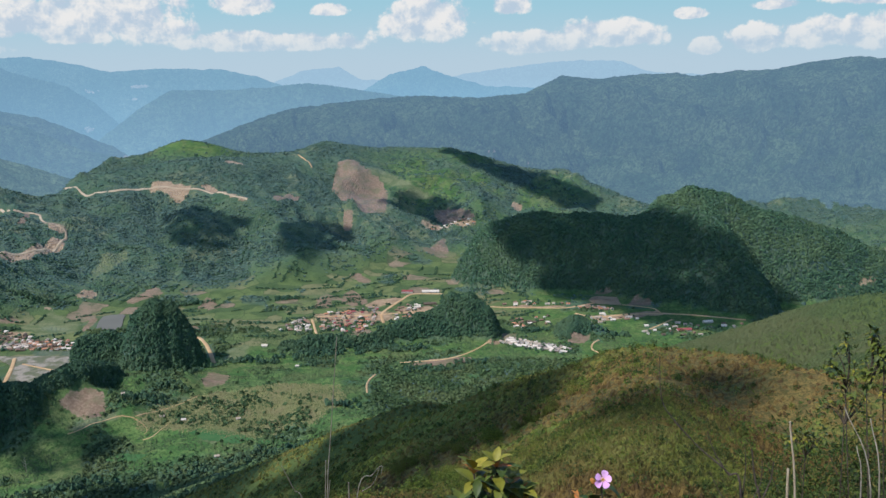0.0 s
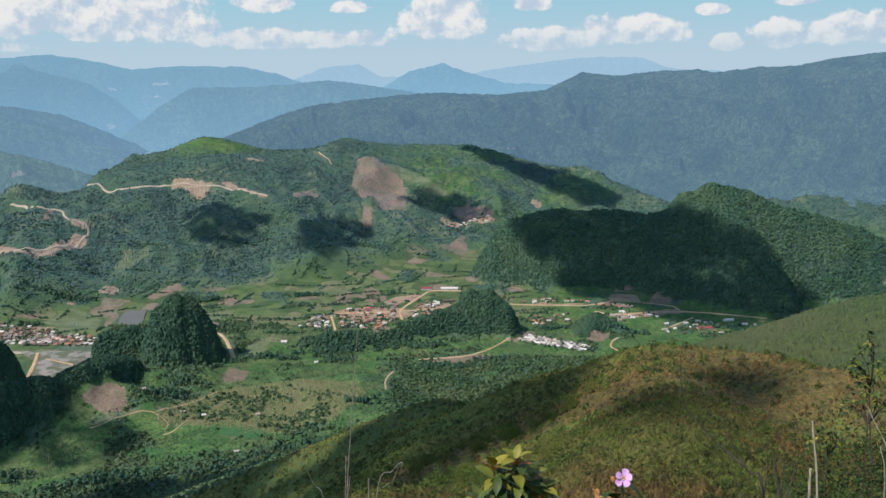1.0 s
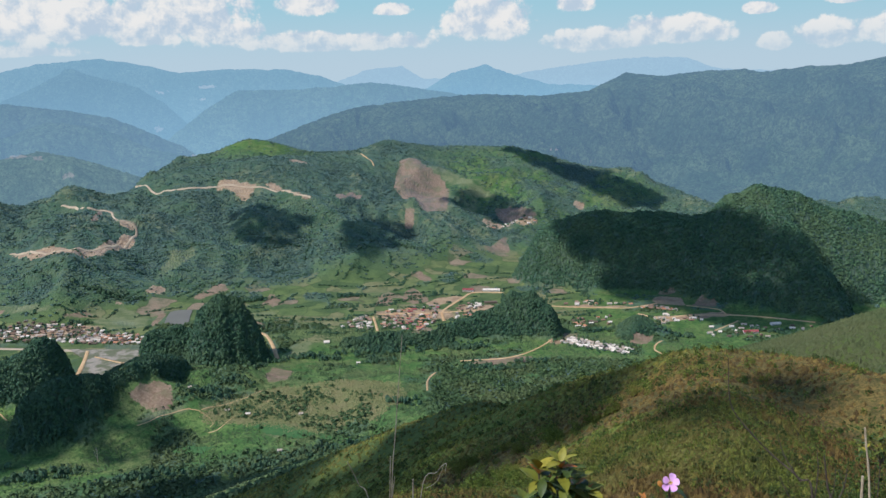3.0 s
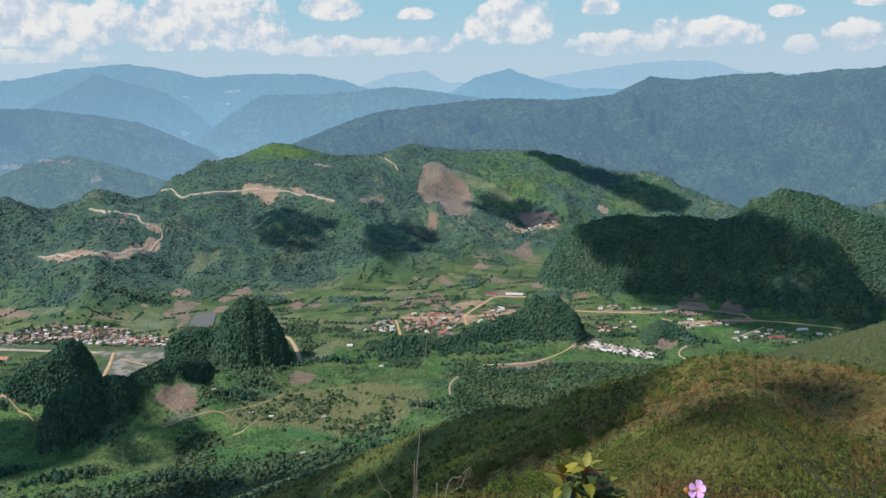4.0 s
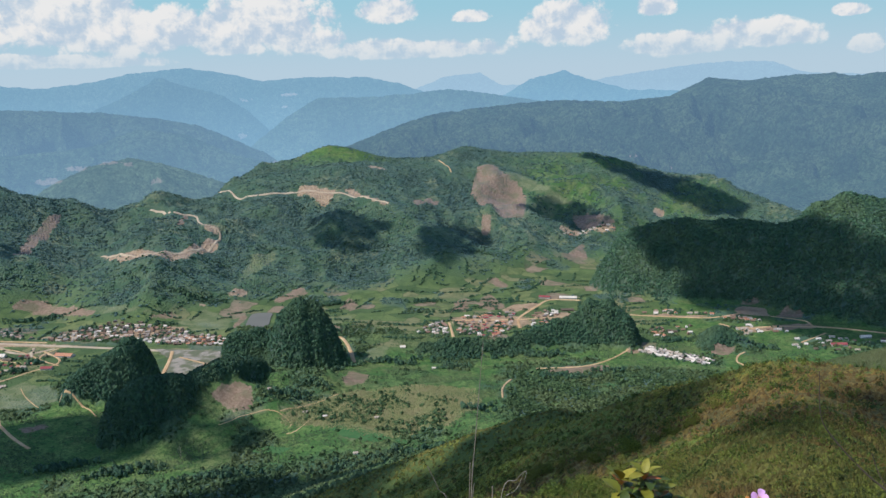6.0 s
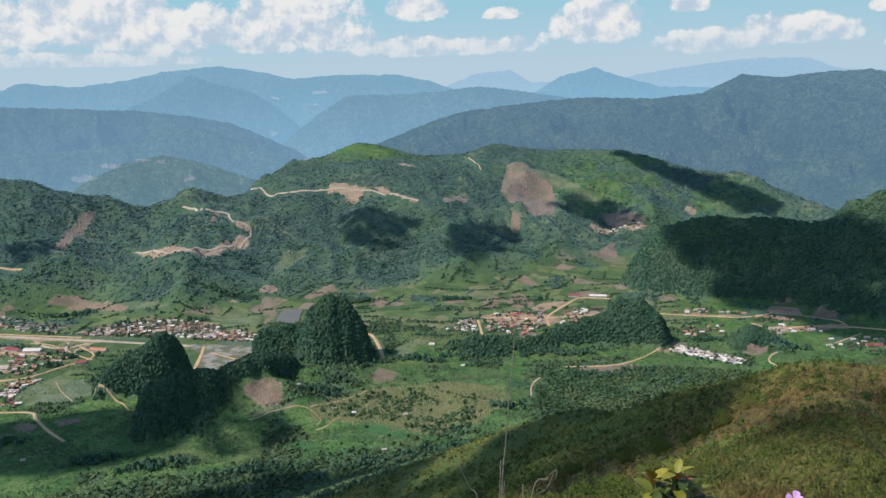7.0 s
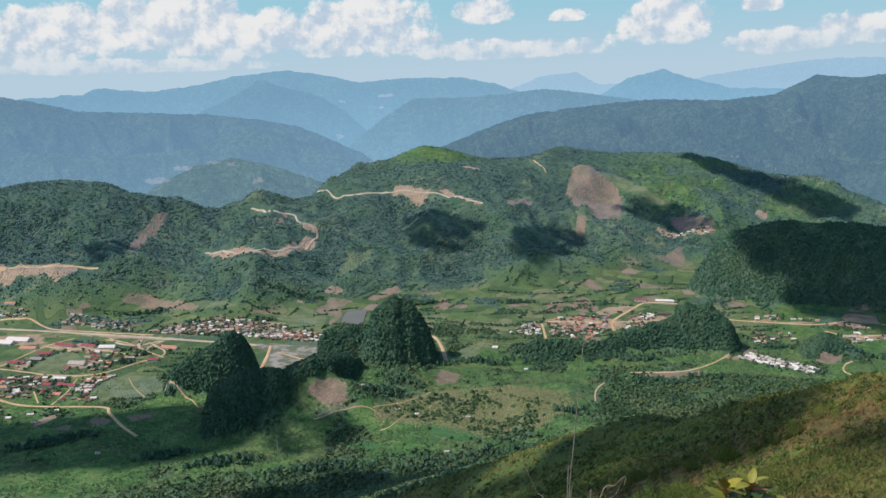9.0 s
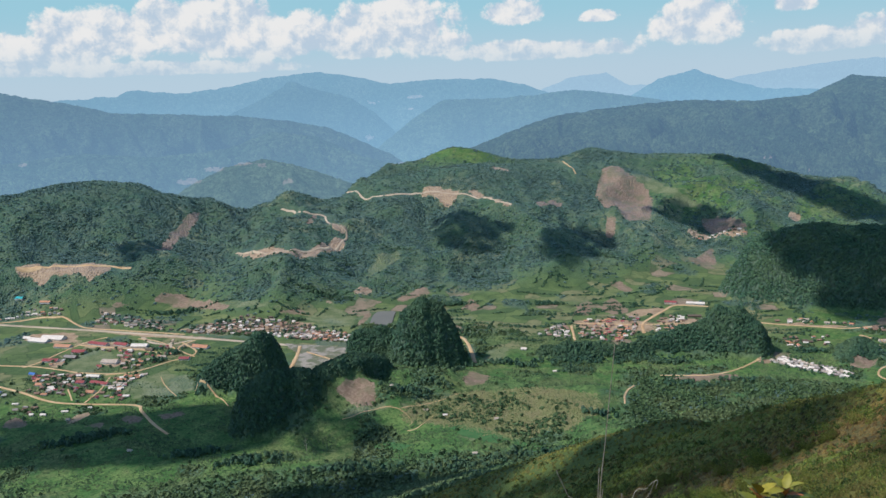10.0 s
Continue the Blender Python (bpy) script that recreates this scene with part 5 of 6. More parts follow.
def house(kind, length, depth, x, y, turn, name="house", group="houses of the valley towns"):
    """A gabled house; alike ones share their meshes."""
    length, depth = max(4, round(length / 2) * 2), max(4, round(depth / 2) * 2)
    tall = 2.7 if length < 20 else 3.6
    m = pose(x, y, float(on_ground(x, y)) - 0.3, 0, 0, turn)
    key = (kind, length, depth)
    if key in built:
        if len(HOMES_MADE) >= 290:
            far_off.append((key, m))
            return None
        HOMES_MADE.append(key)
        return copy_thing(built[key], m)
    HOMES_MADE.append(key)
    top = new(name)
    rise = depth * 0.26
    bm = bmesh.new()
    prism(bm, [(-depth / 2, -0.6), (depth / 2, -0.6), (depth / 2, tall), (0, tall + rise), (-depth / 2, tall)], -length / 2, length / 2)
    part("wall", bm, PLASTER if kind in ("red", "orange", "white", "blue", "teal", "tan") else PLANKS, top)
    bm = bmesh.new()
    e, k = 0.8, 0.22
    drop = e * rise / (depth / 2)
    prism(bm, [(-depth / 2 - e, tall - drop), (0, tall + rise), (depth / 2 + e, tall - drop), (depth / 2 + e, tall - drop + k), (0, tall + rise + k + 0.05), (-depth / 2 - e, tall - drop + k)], -length / 2 - 0.7, length / 2 + 0.7)
    part("roof", bm, ROOFS[kind], top)
    bm = bmesh.new()
    box(bm, -0.5, -depth / 2 - 0.04, 0.0, 0.5, -depth / 2 + 0.1, 2.0)
    part("door", bm, SHADE, top)
    for k in range(int(length / 4)):
        wx = -length / 2 + 2 + k * 4
        if abs(wx) < 1.2:
            continue
        bm = bmesh.new()
        box(bm, wx - 0.6, -depth / 2 - 0.04, 1.0, wx + 0.6, -depth / 2 + 0.1, 2.0)
        part("window", bm, SHADE, top)
    top.matrix_basis = m
    tagged(top, f"gabled house with a {ROOF_WORDS[kind]} roof in the valley", "house", group)
    built[key] = top
    return top


LARGE = [
    ("white", -1364, 1454, 47, 18), ("white", -1348, 1478, 52, 20), ("white", -1410, 1470, 16, 12), ("orange", -1282, 1429, 37, 14), ("red", -1222, 1405, 27, 14),
    ("red", -1219, 1461, 49, 12), ("red", -1167, 1467, 32, 12), ("white", -1122, 1466, 34, 14), ("brown", -1085, 1448, 16, 10), ("orange", -990, 1485, 35, 14),
    ("red", -978, 1408, 20, 10), ("grey", -1215, 1372, 26, 12), ("red", -1240, 1345, 31, 12), ("tan", -1113, 1361, 34, 16), ("red", -1089, 1247, 17, 10),
    ("red", -1049, 1249, 38, 10), ("orange", -1157, 1222, 17, 10), ("orange", -1019, 1272, 15, 10), ("orange", -1036, 1207, 17, 10), ("blue", -1206, 1170, 18, 10),
]
MORE_LARGE = [
    ("white", -1087, 1279, 26, 8), ("blue", -1218, 1271, 14, 8), ("orange", -1507, 1640, 26, 10), ("teal", -1590, 1650, 21, 12), ("white", -30, 2008, 39, 10),
    ("red", -85, 2008, 26, 10), ("brown", -618, 1340, 17, 9), ("white", -343, 1600, 10, 8), ("red", 485, 1688, 30, 10), ("white", 550, 1745, 21, 8), ("brown", -30, 1900, 27, 9),
]
TURNS = random.Random(3)
for kind, x, y, length, depth in LARGE + MORE_LARGE:
    house(kind, length, depth, x, y, TURNS.uniform(-8, 14))

QUARTERS = [
    # number of houses, roofs, turn of the rows, outline
    (120, "rust grey tan brown brown rust white", 4, [(-1089, 1575), (-1107, 1613), (-1012, 1695), (-899, 1723), (-803, 1651), (-780, 1589), (-905, 1590)]),
    (56, "rust tan brown rust orange grey white", 10, [(-872, 1575), (-832, 1643), (-737, 1642), (-660, 1570), (-810, 1568)]),
    (14, "rust orange white tan", 25, [(-1620, 1570), (-1515, 1640), (-1452, 1640), (-1450, 1625), (-1560, 1590)]),
    (34, "rust tan grey brown", 5, [(-1407, 1640), (-1346, 1680), (-1152, 1620), (-1125, 1580), (-1285, 1585)]),
    (30, "red rust tan white grey orange", 8, [(-1250, 1320), (-1235, 1403), (-1149, 1450), (-1039, 1488), (-1000, 1428), (-1050, 1334), (-1127, 1320)]),
    (46, "red rust orange brown rust grey white", 20, [(-1150, 1180), (-1220, 1275), (-1101, 1288), (-985, 1250), (-937, 1190), (-1040, 1175)]),
    (16, "orange rust white tan", 35, [(-1060, 1235), (-1030, 1295), (-960, 1330), (-900, 1270), (-960, 1225)]),
    (10, "white grey rust", 20, [(-1160, 1100), (-1200, 1165), (-1080, 1140), (-980, 1140), (-1050, 1090)]),
    (20, "white tan grey rust", 12, [(-340, 1700), (-313, 1775), (-285, 1790), (-270, 1690)]),
    (52, "rust orange tan red white grey", 5, [(-250, 1700), (-258, 1830), (-169, 1873), (-125, 1872), (-135, 1763), (-165, 1684)]),
    (22, "rust orange white grey", 15, [(-115, 1770), (-95, 1890), (-12, 1920), (-10, 1850), (-60, 1770)]),
    (46, "white white tan grey", -33, [(105, 1618), (133, 1640), (240, 1575), (225, 1548), (156, 1585)]),
    (10, "rust tan white orange", 3, [(120, 1880), (136, 1924), (275, 1903), (285, 1890)]),
    (14, "rust orange brown white", 10, [(123, 1690), (145, 1788), (224, 1795), (222, 1732)]),
    (12, "white tan rust orange", 5, [(300, 1860), (320, 1885), (375, 1850), (365, 1840)]),
    (10, "white tan rust", 5, [(300, 1730), (324, 1813), (392, 1794), (386, 1761)]),
    (18, "rust white tan brown", 5, [(389, 1790), (489, 1765), (634, 1735), (560, 1650), (397, 1660)]),
    (13, "white rust tan orange", 0, [(-61, 2580), (-7, 2632), (96, 2606), (92, 2585)]),
]


def quarter(count, kinds, turn, plan, seed):
    gap = 7.0 if kinds.startswith("white white") else 8.8
    rng = random.Random(seed)
    kinds = kinds.split()
    p = np.array(plan, float)
    low, high = p.min(0), p.max(0)
    done = []
    for attempt in range(4000):
        if len(done) >= count * 1.3:
            break
        x, y = rng.uniform(low[0], high[0]), rng.uniform(low[1], high[1])
        if not inside(np.array([x]), np.array([y]), plan)[0] or near_road(np.array([x]), np.array([y]), 6)[0] or plot_weight(np.array([x]), np.array([y]), MEADOW)[0] > 0.5:
            continue
        if any(math.hypot(x - a, y - b) < gap for a, b in done) or any(math.hypot(x - q[1], y - q[2]) < q[3] * 0.5 + 8 for q in LARGE + MORE_LARGE):
            continue
        done.append((x, y))
        house(rng.choice(kinds), rng.choice((6, 6, 8, 8, 10)), rng.choice((4, 6, 6)), x, y, turn + rng.choice((0, 0, 90)) + rng.uniform(-12, 12))
    return done


HUTS = [(-484, 1241), (-418, 1217), (-304, 1086), (-797, 995), (-261, 1477), (-384, 1209), (-305, 1216), (-982, 1086)]
for x, y in HUTS:
    house("tan" if x % 3 else "white", 6, 4, x, y, x % 40)
HOMES = []
for k, (count, kinds, turn, plan) in enumerate(sorted(QUARTERS, key=lambda q: math.hypot(*q[3][0]))):
    HOMES += quarter(count, kinds, turn, plan, 50 + k)


# the houses farthest off, joined
verts, faces, slots, palette = [], [], [], []
n = 0
for key, m in far_off:
    for ob in built[key].children:
        me = ob.data
        if me.materials[0] not in palette:
            palette.append(me.materials[0])
        verts += [tuple(m @ v.co) for v in me.vertices]
        for p in me.polygons:
            faces.append(tuple(n + i for i in p.vertices))
            slots.append(palette.index(me.materials[0]))
        n += len(me.vertices)
me = bpy.data.meshes.new("far_houses")
me.from_pydata(verts, [], faces)
for material in palette:
    me.materials.append(material)
me.polygons.foreach_set("material_index", slots)
tagged(new("far_houses", me), "small gabled houses with metal roofs crowded together", "houses", kind="stuff")

# garden trees between the houses
spots = np.array(HOMES)
rng = np.random.default_rng(77)
pick = spots[rng.integers(0, len(spots), 900)] + rng.normal(0, 15, (900, 2))
pick = pick[~near_road(pick[:, 0], pick[:, 1], 2) & (plot_weight(pick[:, 0], pick[:, 1], MEADOW) < 0.5)]
pick = pick[np.min(np.hypot(pick[:, None, 0] - spots[None, :, 0], pick[:, None, 1] - spots[None, :, 1]), 1) > 6.0]
places = np.column_stack([pick, on_ground(pick[:, 0], pick[:, 1]) + 2.5])
me = scatter(places, rng.uniform(2.0, 4.2, len(places)), CLUMP, 1.1, KARST_WOODS, "garden_trees", 78, 0.25)
tagged(new("garden_trees", me), "dark green garden trees between the houses", "trees", kind="stuff")
# ---------------------------------------------------------------- the slope below the camera
SCRUB = crown_material("slope_scrub", (0.022, 0.036, 0.008), (0.215, 0.250, 0.034), (0.215, 0.185, 0.046), 3.0, patches=0.035, ferns=((0.095, 0.052, 0.020), (0.265, 0.165, 0.046)))
FAR_SCRUB = crown_material("spur_scrub", (0.052, 0.082, 0.026), (0.100, 0.132, 0.044), (0.120, 0.122, 0.048), 3.0)
DARK_LEAF = crown_material("dark_foliage", (0.030, 0.062, 0.012), (0.095, 0.145, 0.024), (0.095, 0.105, 0.024), 5.0, patches=0.06)
GREEN_LEAF = crown_material("green_foliage", (0.048, 0.086, 0.014), (0.210, 0.270, 0.036), (0.235, 0.225, 0.036), 5.0, patches=0.06)
GRASS = crown_material("dry_grass", (0.080, 0.090, 0.018), (0.250, 0.235, 0.055), (0.240, 0.180, 0.055), 4.0, patches=0.035, ferns=((0.095, 0.052, 0.020), (0.265, 0.165, 0.046)))


def slope_weight(x, y):
    _, _, _, close = land(x, y)
    return np.clip(close * 1.5, 0, 1)


def spread(count, r0, r1, a0, a1, seed, weight=slope_weight):
    """Places on the near slope, ever thinner with distance."""
    rng = np.random.default_rng(seed)
    r = r0 * (r1 / r0) ** (rng.random(count) ** 0.75)
    a = np.radians(rng.uniform(a0, a1, count))
    x, y = r * np.sin(a), r * np.cos(a)
    keep = rng.random(count) < weight(x, y)
    x, y, r = x[keep], y[keep], r[keep]
    return np.stack([x, y, on_ground(x, y)], -1), r


def patchy(x, y):
    return slope_weight(x, y) * np.clip((fbm(x, y, 22, 3, 311) - 0.30) / 0.25, 0.4, 1)


def this_side(x, y):
    """The viewpoint's own slope and its spur, but not the next spur."""
    return patchy(x, y) * np.where((np.hypot(x, y) > 370) & (np.arctan2(x, y) > 0.12), 0.0, 1.0)


places, r = spread(78000, 60, 520, -24, 32, 21, this_side)
size = np.random.default_rng(22).uniform(0.22, 0.70, len(r)) * (0.75 + r / 420)
me = scatter(places, size, TUFT, 0.85, SCRUB, "hillside_scrub", 23, 0.5)
tagged(new("hillside_scrub", me), "low brownish green scrub and ferns on the near slope", "scrub", kind="stuff")
places, r = spread(15000, 480, 1000, -34, 4, 19)
size = np.random.default_rng(20).uniform(1.3, 3.8, len(r))
me = scatter(places + np.stack([0 * r, 0 * r, size * 0.3], -1), size, SPRAY, 0.9, VALLEY_WOODS, "foot_woods", 20, 0.25)
tagged(new("foot_woods", me), "dark green thicket down the foot of the near slope", "woodland", kind="stuff")
places, r = spread(32000, 330, 640, 6, 32, 27)
size = np.random.default_rng(28).uniform(0.6, 1.9, len(r))
me = scatter(places, size, TUFT, 0.7, FAR_SCRUB, "spur_scrub", 29, 0.5)
tagged(new("spur_scrub", me), "even green scrub over the next spur", "scrub", kind="stuff")
places, r = spread(9000, 24, 120, -16, 32, 24, patchy)
size = np.random.default_rng(25).uniform(0.2, 0.6, len(r)) * (0.75 + r / 300)
me = scatter(places, size, OCTA, 0.85, SCRUB, "near_scrub", 26, 0.5)
tagged(new("near_scrub", me), "low brownish green scrub below the viewpoint", "scrub", kind="stuff")


def leaf_cloud(centres, radii, count, length, seed, tall=0.8):
    """Many small leaves, each two triangles, in rounded clumps."""
    rng = np.random.default_rng(seed)
    n = len(centres)
    way = rng.normal(size=(n, count, 3))
    way /= np.linalg.norm(way, axis=2, keepdims=True)
    shell = (0.45 + 0.6 * rng.random((n, count, 1)) ** 0.6)
    c = centres[:, None, :] + way * shell * np.asarray(radii)[:, None, None] * np.array((1, 1, tall))
    u = rng.normal(size=(n, count, 3)) + way * 0.8
    u /= np.linalg.norm(u, axis=2, keepdims=True)
    v = np.cross(u, rng.normal(size=(n, count, 3)))
    v /= np.linalg.norm(v, axis=2, keepdims=True)
    ln = np.broadcast_to(np.asarray(length, float).reshape(-1, 1, 1), (n, count, 1)) * rng.uniform(0.6, 1.2, (n, count, 1))
    w = ln * 0.24
    p = np.stack([c - u * ln * 0.5, c + v * w, c + u * ln * 0.5, c - v * w], 2)
    k = n * count
    return p.reshape(-1, 3), np.arange(k * 4).reshape(-1, 4)


places, r = spread(2600, 26, 330, -14, 31, 31, patchy)
size = np.random.default_rng(32).uniform(0.35, 1.0, len(r)) * (0.75 + r / 300)
verts, faces = leaf_cloud(places + np.stack([0 * r, 0 * r, size * 0.7], -1), size, 38, 0.16 + r / 480, 33, 1.0)
tagged(new("slope_bushes", np_mesh("slope_bushes", verts, faces, GREEN_LEAF)), "yellow-green leafy bushes dotted over the near slope", "bushes", kind="stuff")

places, r = spread(2700, 26, 420, -16, 31, 34, patchy)
size = np.random.default_rng(35).uniform(0.35, 1.1, len(r)) * (0.75 + r / 300)
verts, faces = leaf_cloud(places + np.stack([0 * r, 0 * r, size * 0.5], -1), size, 34, 0.18 + r / 420, 36, 0.9)
tagged(new("slope_shrubs", np_mesh("slope_shrubs", verts, faces, DARK_LEAF)), "dark green shrubs scattered over the near slope", "shrubs", kind="stuff")

# grass blades
places, r = spread(26000, 22, 150, -14, 31, 41)
rng = np.random.default_rng(42)
n = len(places)
lean = rng.normal(0, 0.35, (n, 4, 2))
tall = rng.uniform(0.25, 0.8, (n, 4, 1)) * (0.8 + r[:, None, None] / 150)
foot = places[:, None, :] + np.concatenate([rng.normal(0, 0.2, (n, 4, 2)), np.full((n, 4, 1), -0.05)], 2)
tip = foot + np.concatenate([lean * tall, tall], 2)
turn = rng.random((n, 4, 1)) * math.pi
wide = np.concatenate([np.cos(turn), np.sin(turn), 0 * turn], 2) * (0.012 + r[:, None, None] / 2500)
verts = np.stack([foot - wide, foot + wide, tip], 2).reshape(-1, 3)
me = np_mesh("grass", verts, np.arange(len(verts)).reshape(-1, 3), GRASS)
tagged(new("grass", me), "dry yellow and brown grass blades on the near slope", "grass", kind="stuff")


# ---------------------------------------------------------------- plants beside the camera
def leaf_material(name, a, b, gloss=0.45):
    m, net, bsdf = fresh(name)
    info = net.tree.nodes.new("ShaderNodeObjectInfo").outputs["Random"]
    n = net.noise(net.position(), 40.0, 4, 0.6)
    c = net.mix(info, a, b)
    c = net.mix(net.span(n, 0.45, 0.75, 0.0, 0.5), c, tuple(v * 0.5 for v in a))
    bsdf.inputs["Subsurface Weight"].default_value = 0.0
    return finish(m, net, bsdf, c, gloss, n, 0.3, 0.004, 0.2)


LEAF_YOUNG = leaf_material("young_leaf", (0.120, 0.135, 0.015), (0.33, 0.27, 0.030), 0.5)
LEAF_DARK = leaf_material("mature_leaf", (0.034, 0.060, 0.012), (0.125, 0.145, 0.022), 0.5)
LEAF_RED = leaf_material("reddish_leaf", (0.45, 0.14, 0.03), (0.55, 0.26, 0.06))
PETAL = leaf_material("pink_petal", (0.72, 0.36, 0.66), (0.82, 0.50, 0.76), 0.6)
STAMEN = plain_material("yellow_stamen", (0.75, 0.50, 0.12), (0.85, 0.62, 0.20), 60.0)
BARK = plain_material("twig_bark", (0.055, 0.040, 0.028), (0.11, 0.085, 0.06), 25.0)
PALE_WOOD = plain_material("bleached_wood", (0.40, 0.30, 0.19), (0.56, 0.44, 0.29), 18.0)
STRAW = plain_material("dry_stalk", (0.20, 0.17, 0.12), (0.34, 0.29, 0.21), 25.0)


def tube(points, r0, r1, sides=6, step=0.05):
    """A bent, tapered stem."""
    p = np.array(points, float)
    if len(p) > 2:
        q = np.vstack([2 * p[0] - p[1], p, 2 * p[-1] - p[-2]])
        out = []
        for k in range(1, len(q) - 2):
            a, b, c, d = q[k - 1:k + 3]
            t = np.linspace(0, 1, 6, endpoint=False)[:, None]
            out.append(0.5 * (2 * b + (c - a) * t + (2 * a - 5 * b + 4 * c - d) * t * t + (3 * b - a - 3 * c + d) * t ** 3))
        p = np.vstack(out + [p[-1:]])
    bm = bmesh.new()
    rings = []
    for k, c in enumerate(p):
        way = Vector(p[min(k + 1, len(p) - 1)] - p[max(k - 1, 0)]).normalized()
        side = way.orthogonal().normalized()
        other = way.cross(side)
        r = r0 + (r1 - r0) * k / (len(p) - 1)
        r *= 1 + 0.12 * math.sin(k * 2.3)
        rings.append([bm.verts.new(Vector(c) + r * (math.cos(2 * math.pi * i / sides) * side + math.sin(2 * math.pi * i / sides) * other)) for i in range(sides)])
    for a, b in zip(rings, rings[1:]):
        for i in range(sides):
            bm.faces.new((a[i], a[(i + 1) % sides], b[(i + 1) % sides], b[i]))
    bm.faces.new(rings[0][::-1])
    bm.faces.new(rings[-1])
    return bm


def leaf_mesh(name, length, width, droop, material):
    """A pointed leaf with a folded midrib, bent along its length."""
    bm = bmesh.new()
    rows = []
    for k, (u, w) in enumerate(((0.0, 0.04), (0.2, 0.62), (0.45, 1.0), (0.7, 0.78), (0.88, 0.4), (1.0, 0.03))):
        z = -droop * u * u * length
        rows.append([bm.verts.new((u * length, s * w * width / 2, z + abs(s) * w * width * 0.16)) for s in (-1, 0, 1)])
    for a, b in zip(rows, rows[1:]):
        for i in (0, 1):
            f = bm.faces.new((a[i], b[i], b[i + 1], a[i + 1]))
            f.smooth = True
    me = bpy.data.meshes.new(name)
    bm.to_mesh(me)
    bm.free()
    me.materials.append(material)
    return me


LEAVES = {
    "young": leaf_mesh("leaf", 0.084, 0.046, 0.30, LEAF_YOUNG),
    "dark": leaf_mesh("leaf", 0.082, 0.046, 0.55, LEAF_DARK),
    "red": leaf_mesh("leaf", 0.045, 0.022, 0.3, LEAF_RED),
}


def put_leaf(kind, parent, at, turn, tilt, size=1.0):
    ob = new("leaf", LEAVES[kind])
    ob.parent = parent
    ob.matrix_local = pose(*at, 0, -tilt, turn) @ Matrix.Diagonal((size, size, size, 1))
    return ob


def whorl(parent, rng, at, count, kind, size=1.0, tilt=(10, 60)):
    first = rng.uniform(0, 360)
    for k in range(count):
        put_leaf(kind, parent, at, first + k * 360 / count + rng.uniform(-20, 20), rng.uniform(*tilt), size * rng.uniform(0.75, 1.2))


def leafy_shrub(at, rng, stems, label, category="shrub"):
    """stems: tips relative to the foot, each with leaf whorls along its upper part."""
    top = new("leafy_shrub")
    for tip, young in stems:
        tip = Vector(tip)
        bend = Vector((rng.uniform(-0.05, 0.05), rng.uniform(-0.05, 0.05), 0))
        part("stem", tube([(0, 0, -0.1), tip * 0.5 + bend, tip], 0.007, 0.003), BARK, top)
        whorl(top, rng, tip, 5, "young" if young else "dark", 0.85, (15, 65))
        whorl(top, rng, tip - Vector((0, 0, 0.05)), 4, "young", 1.1, (-5, 40))
        for k in range(1, 5):
            p = tip * (1 - 0.10 * k) + bend * 0.5
            whorl(top, rng, p, 4, "dark" if rng.random() < 0.7 else "young", 1.05, (-35, 30))
        for k in range(5):
            whorl(top, rng, tip * (0.97 - 0.09 * k) + Vector((rng.uniform(-0.05, 0.05), rng.uniform(-0.03, 0.03), 0)), 4, "young" if rng.random() < 0.4 else "dark", 0.8, (-30, 50))
        whorl(top, rng, tip - Vector((0, 0, 0.02)), 4, "red", 1.15, (0, 70))
        whorl(top, rng, tip * 0.93, 2, "red", 1.1, (0, 40))
    top.matrix_basis = pose(*at)
    return tagged(top, label, category)


leaves = random.Random(11)
leafy_shrub((0.17, 3.0, 517.62), leaves, [((-0.06, 0.0, 0.93), True), ((0.02, -0.03, 0.97), True), ((0.08, 0.02, 0.88), True), ((-0.10, 0.04, 0.76), False), ((0.10, -0.05, 0.74), False), ((0.12, 0.0, 0.84), True), ((-0.02, 0.05, 0.82), False)], "leafy shrub with yellow-green leaves and orange shoots")


def flower(parent, at, facing):
    """Five broad pink petals round yellow stamens."""
    head = new("flower")
    head.parent = parent
    head.matrix_local = Matrix.Translation(at) @ facing
    petal = bpy.data.meshes.get("petal")
    if petal is None:
        bm = bmesh.new()
        rows = []
        for u, w in ((0.0, 0.12), (0.3, 0.45), (0.6, 0.85), (0.85, 0.95), (1.0, 0.45)):
            rows.append([bm.verts.new((u * 0.034, s * w * 0.0135, 0.006 * math.sin(u * 2.4) + 0.002 * abs(s))) for s in (-1, -0.4, 0.4, 1)])
        for a, b in zip(rows, rows[1:]):
            for i in range(3):
                bm.faces.new((a[i], b[i], b[i + 1], a[i + 1])).smooth = True
        petal = bpy.data.meshes.new("petal")
        bm.to_mesh(petal)
        bm.free()
        petal.materials.append(PETAL)
    for k in range(5):
        ob = new("petal", petal)
        ob.parent = head
        ob.matrix_local = pose(0, 0, 0, (-8, 6, 10, -5, 3)[k], (-20, -8, -26, -4, -14)[k], k * 72 + (10, 4, 16, 8, 14)[k])
    for k in range(6):
        part("stamen", tube([(0, 0, 0), (0.004 * math.cos(k), 0.004 * math.sin(k), 0.008), (0.007 * math.cos(k), 0.007 * math.sin(k), 0.013)], 0.0012, 0.0016), STAMEN, head)


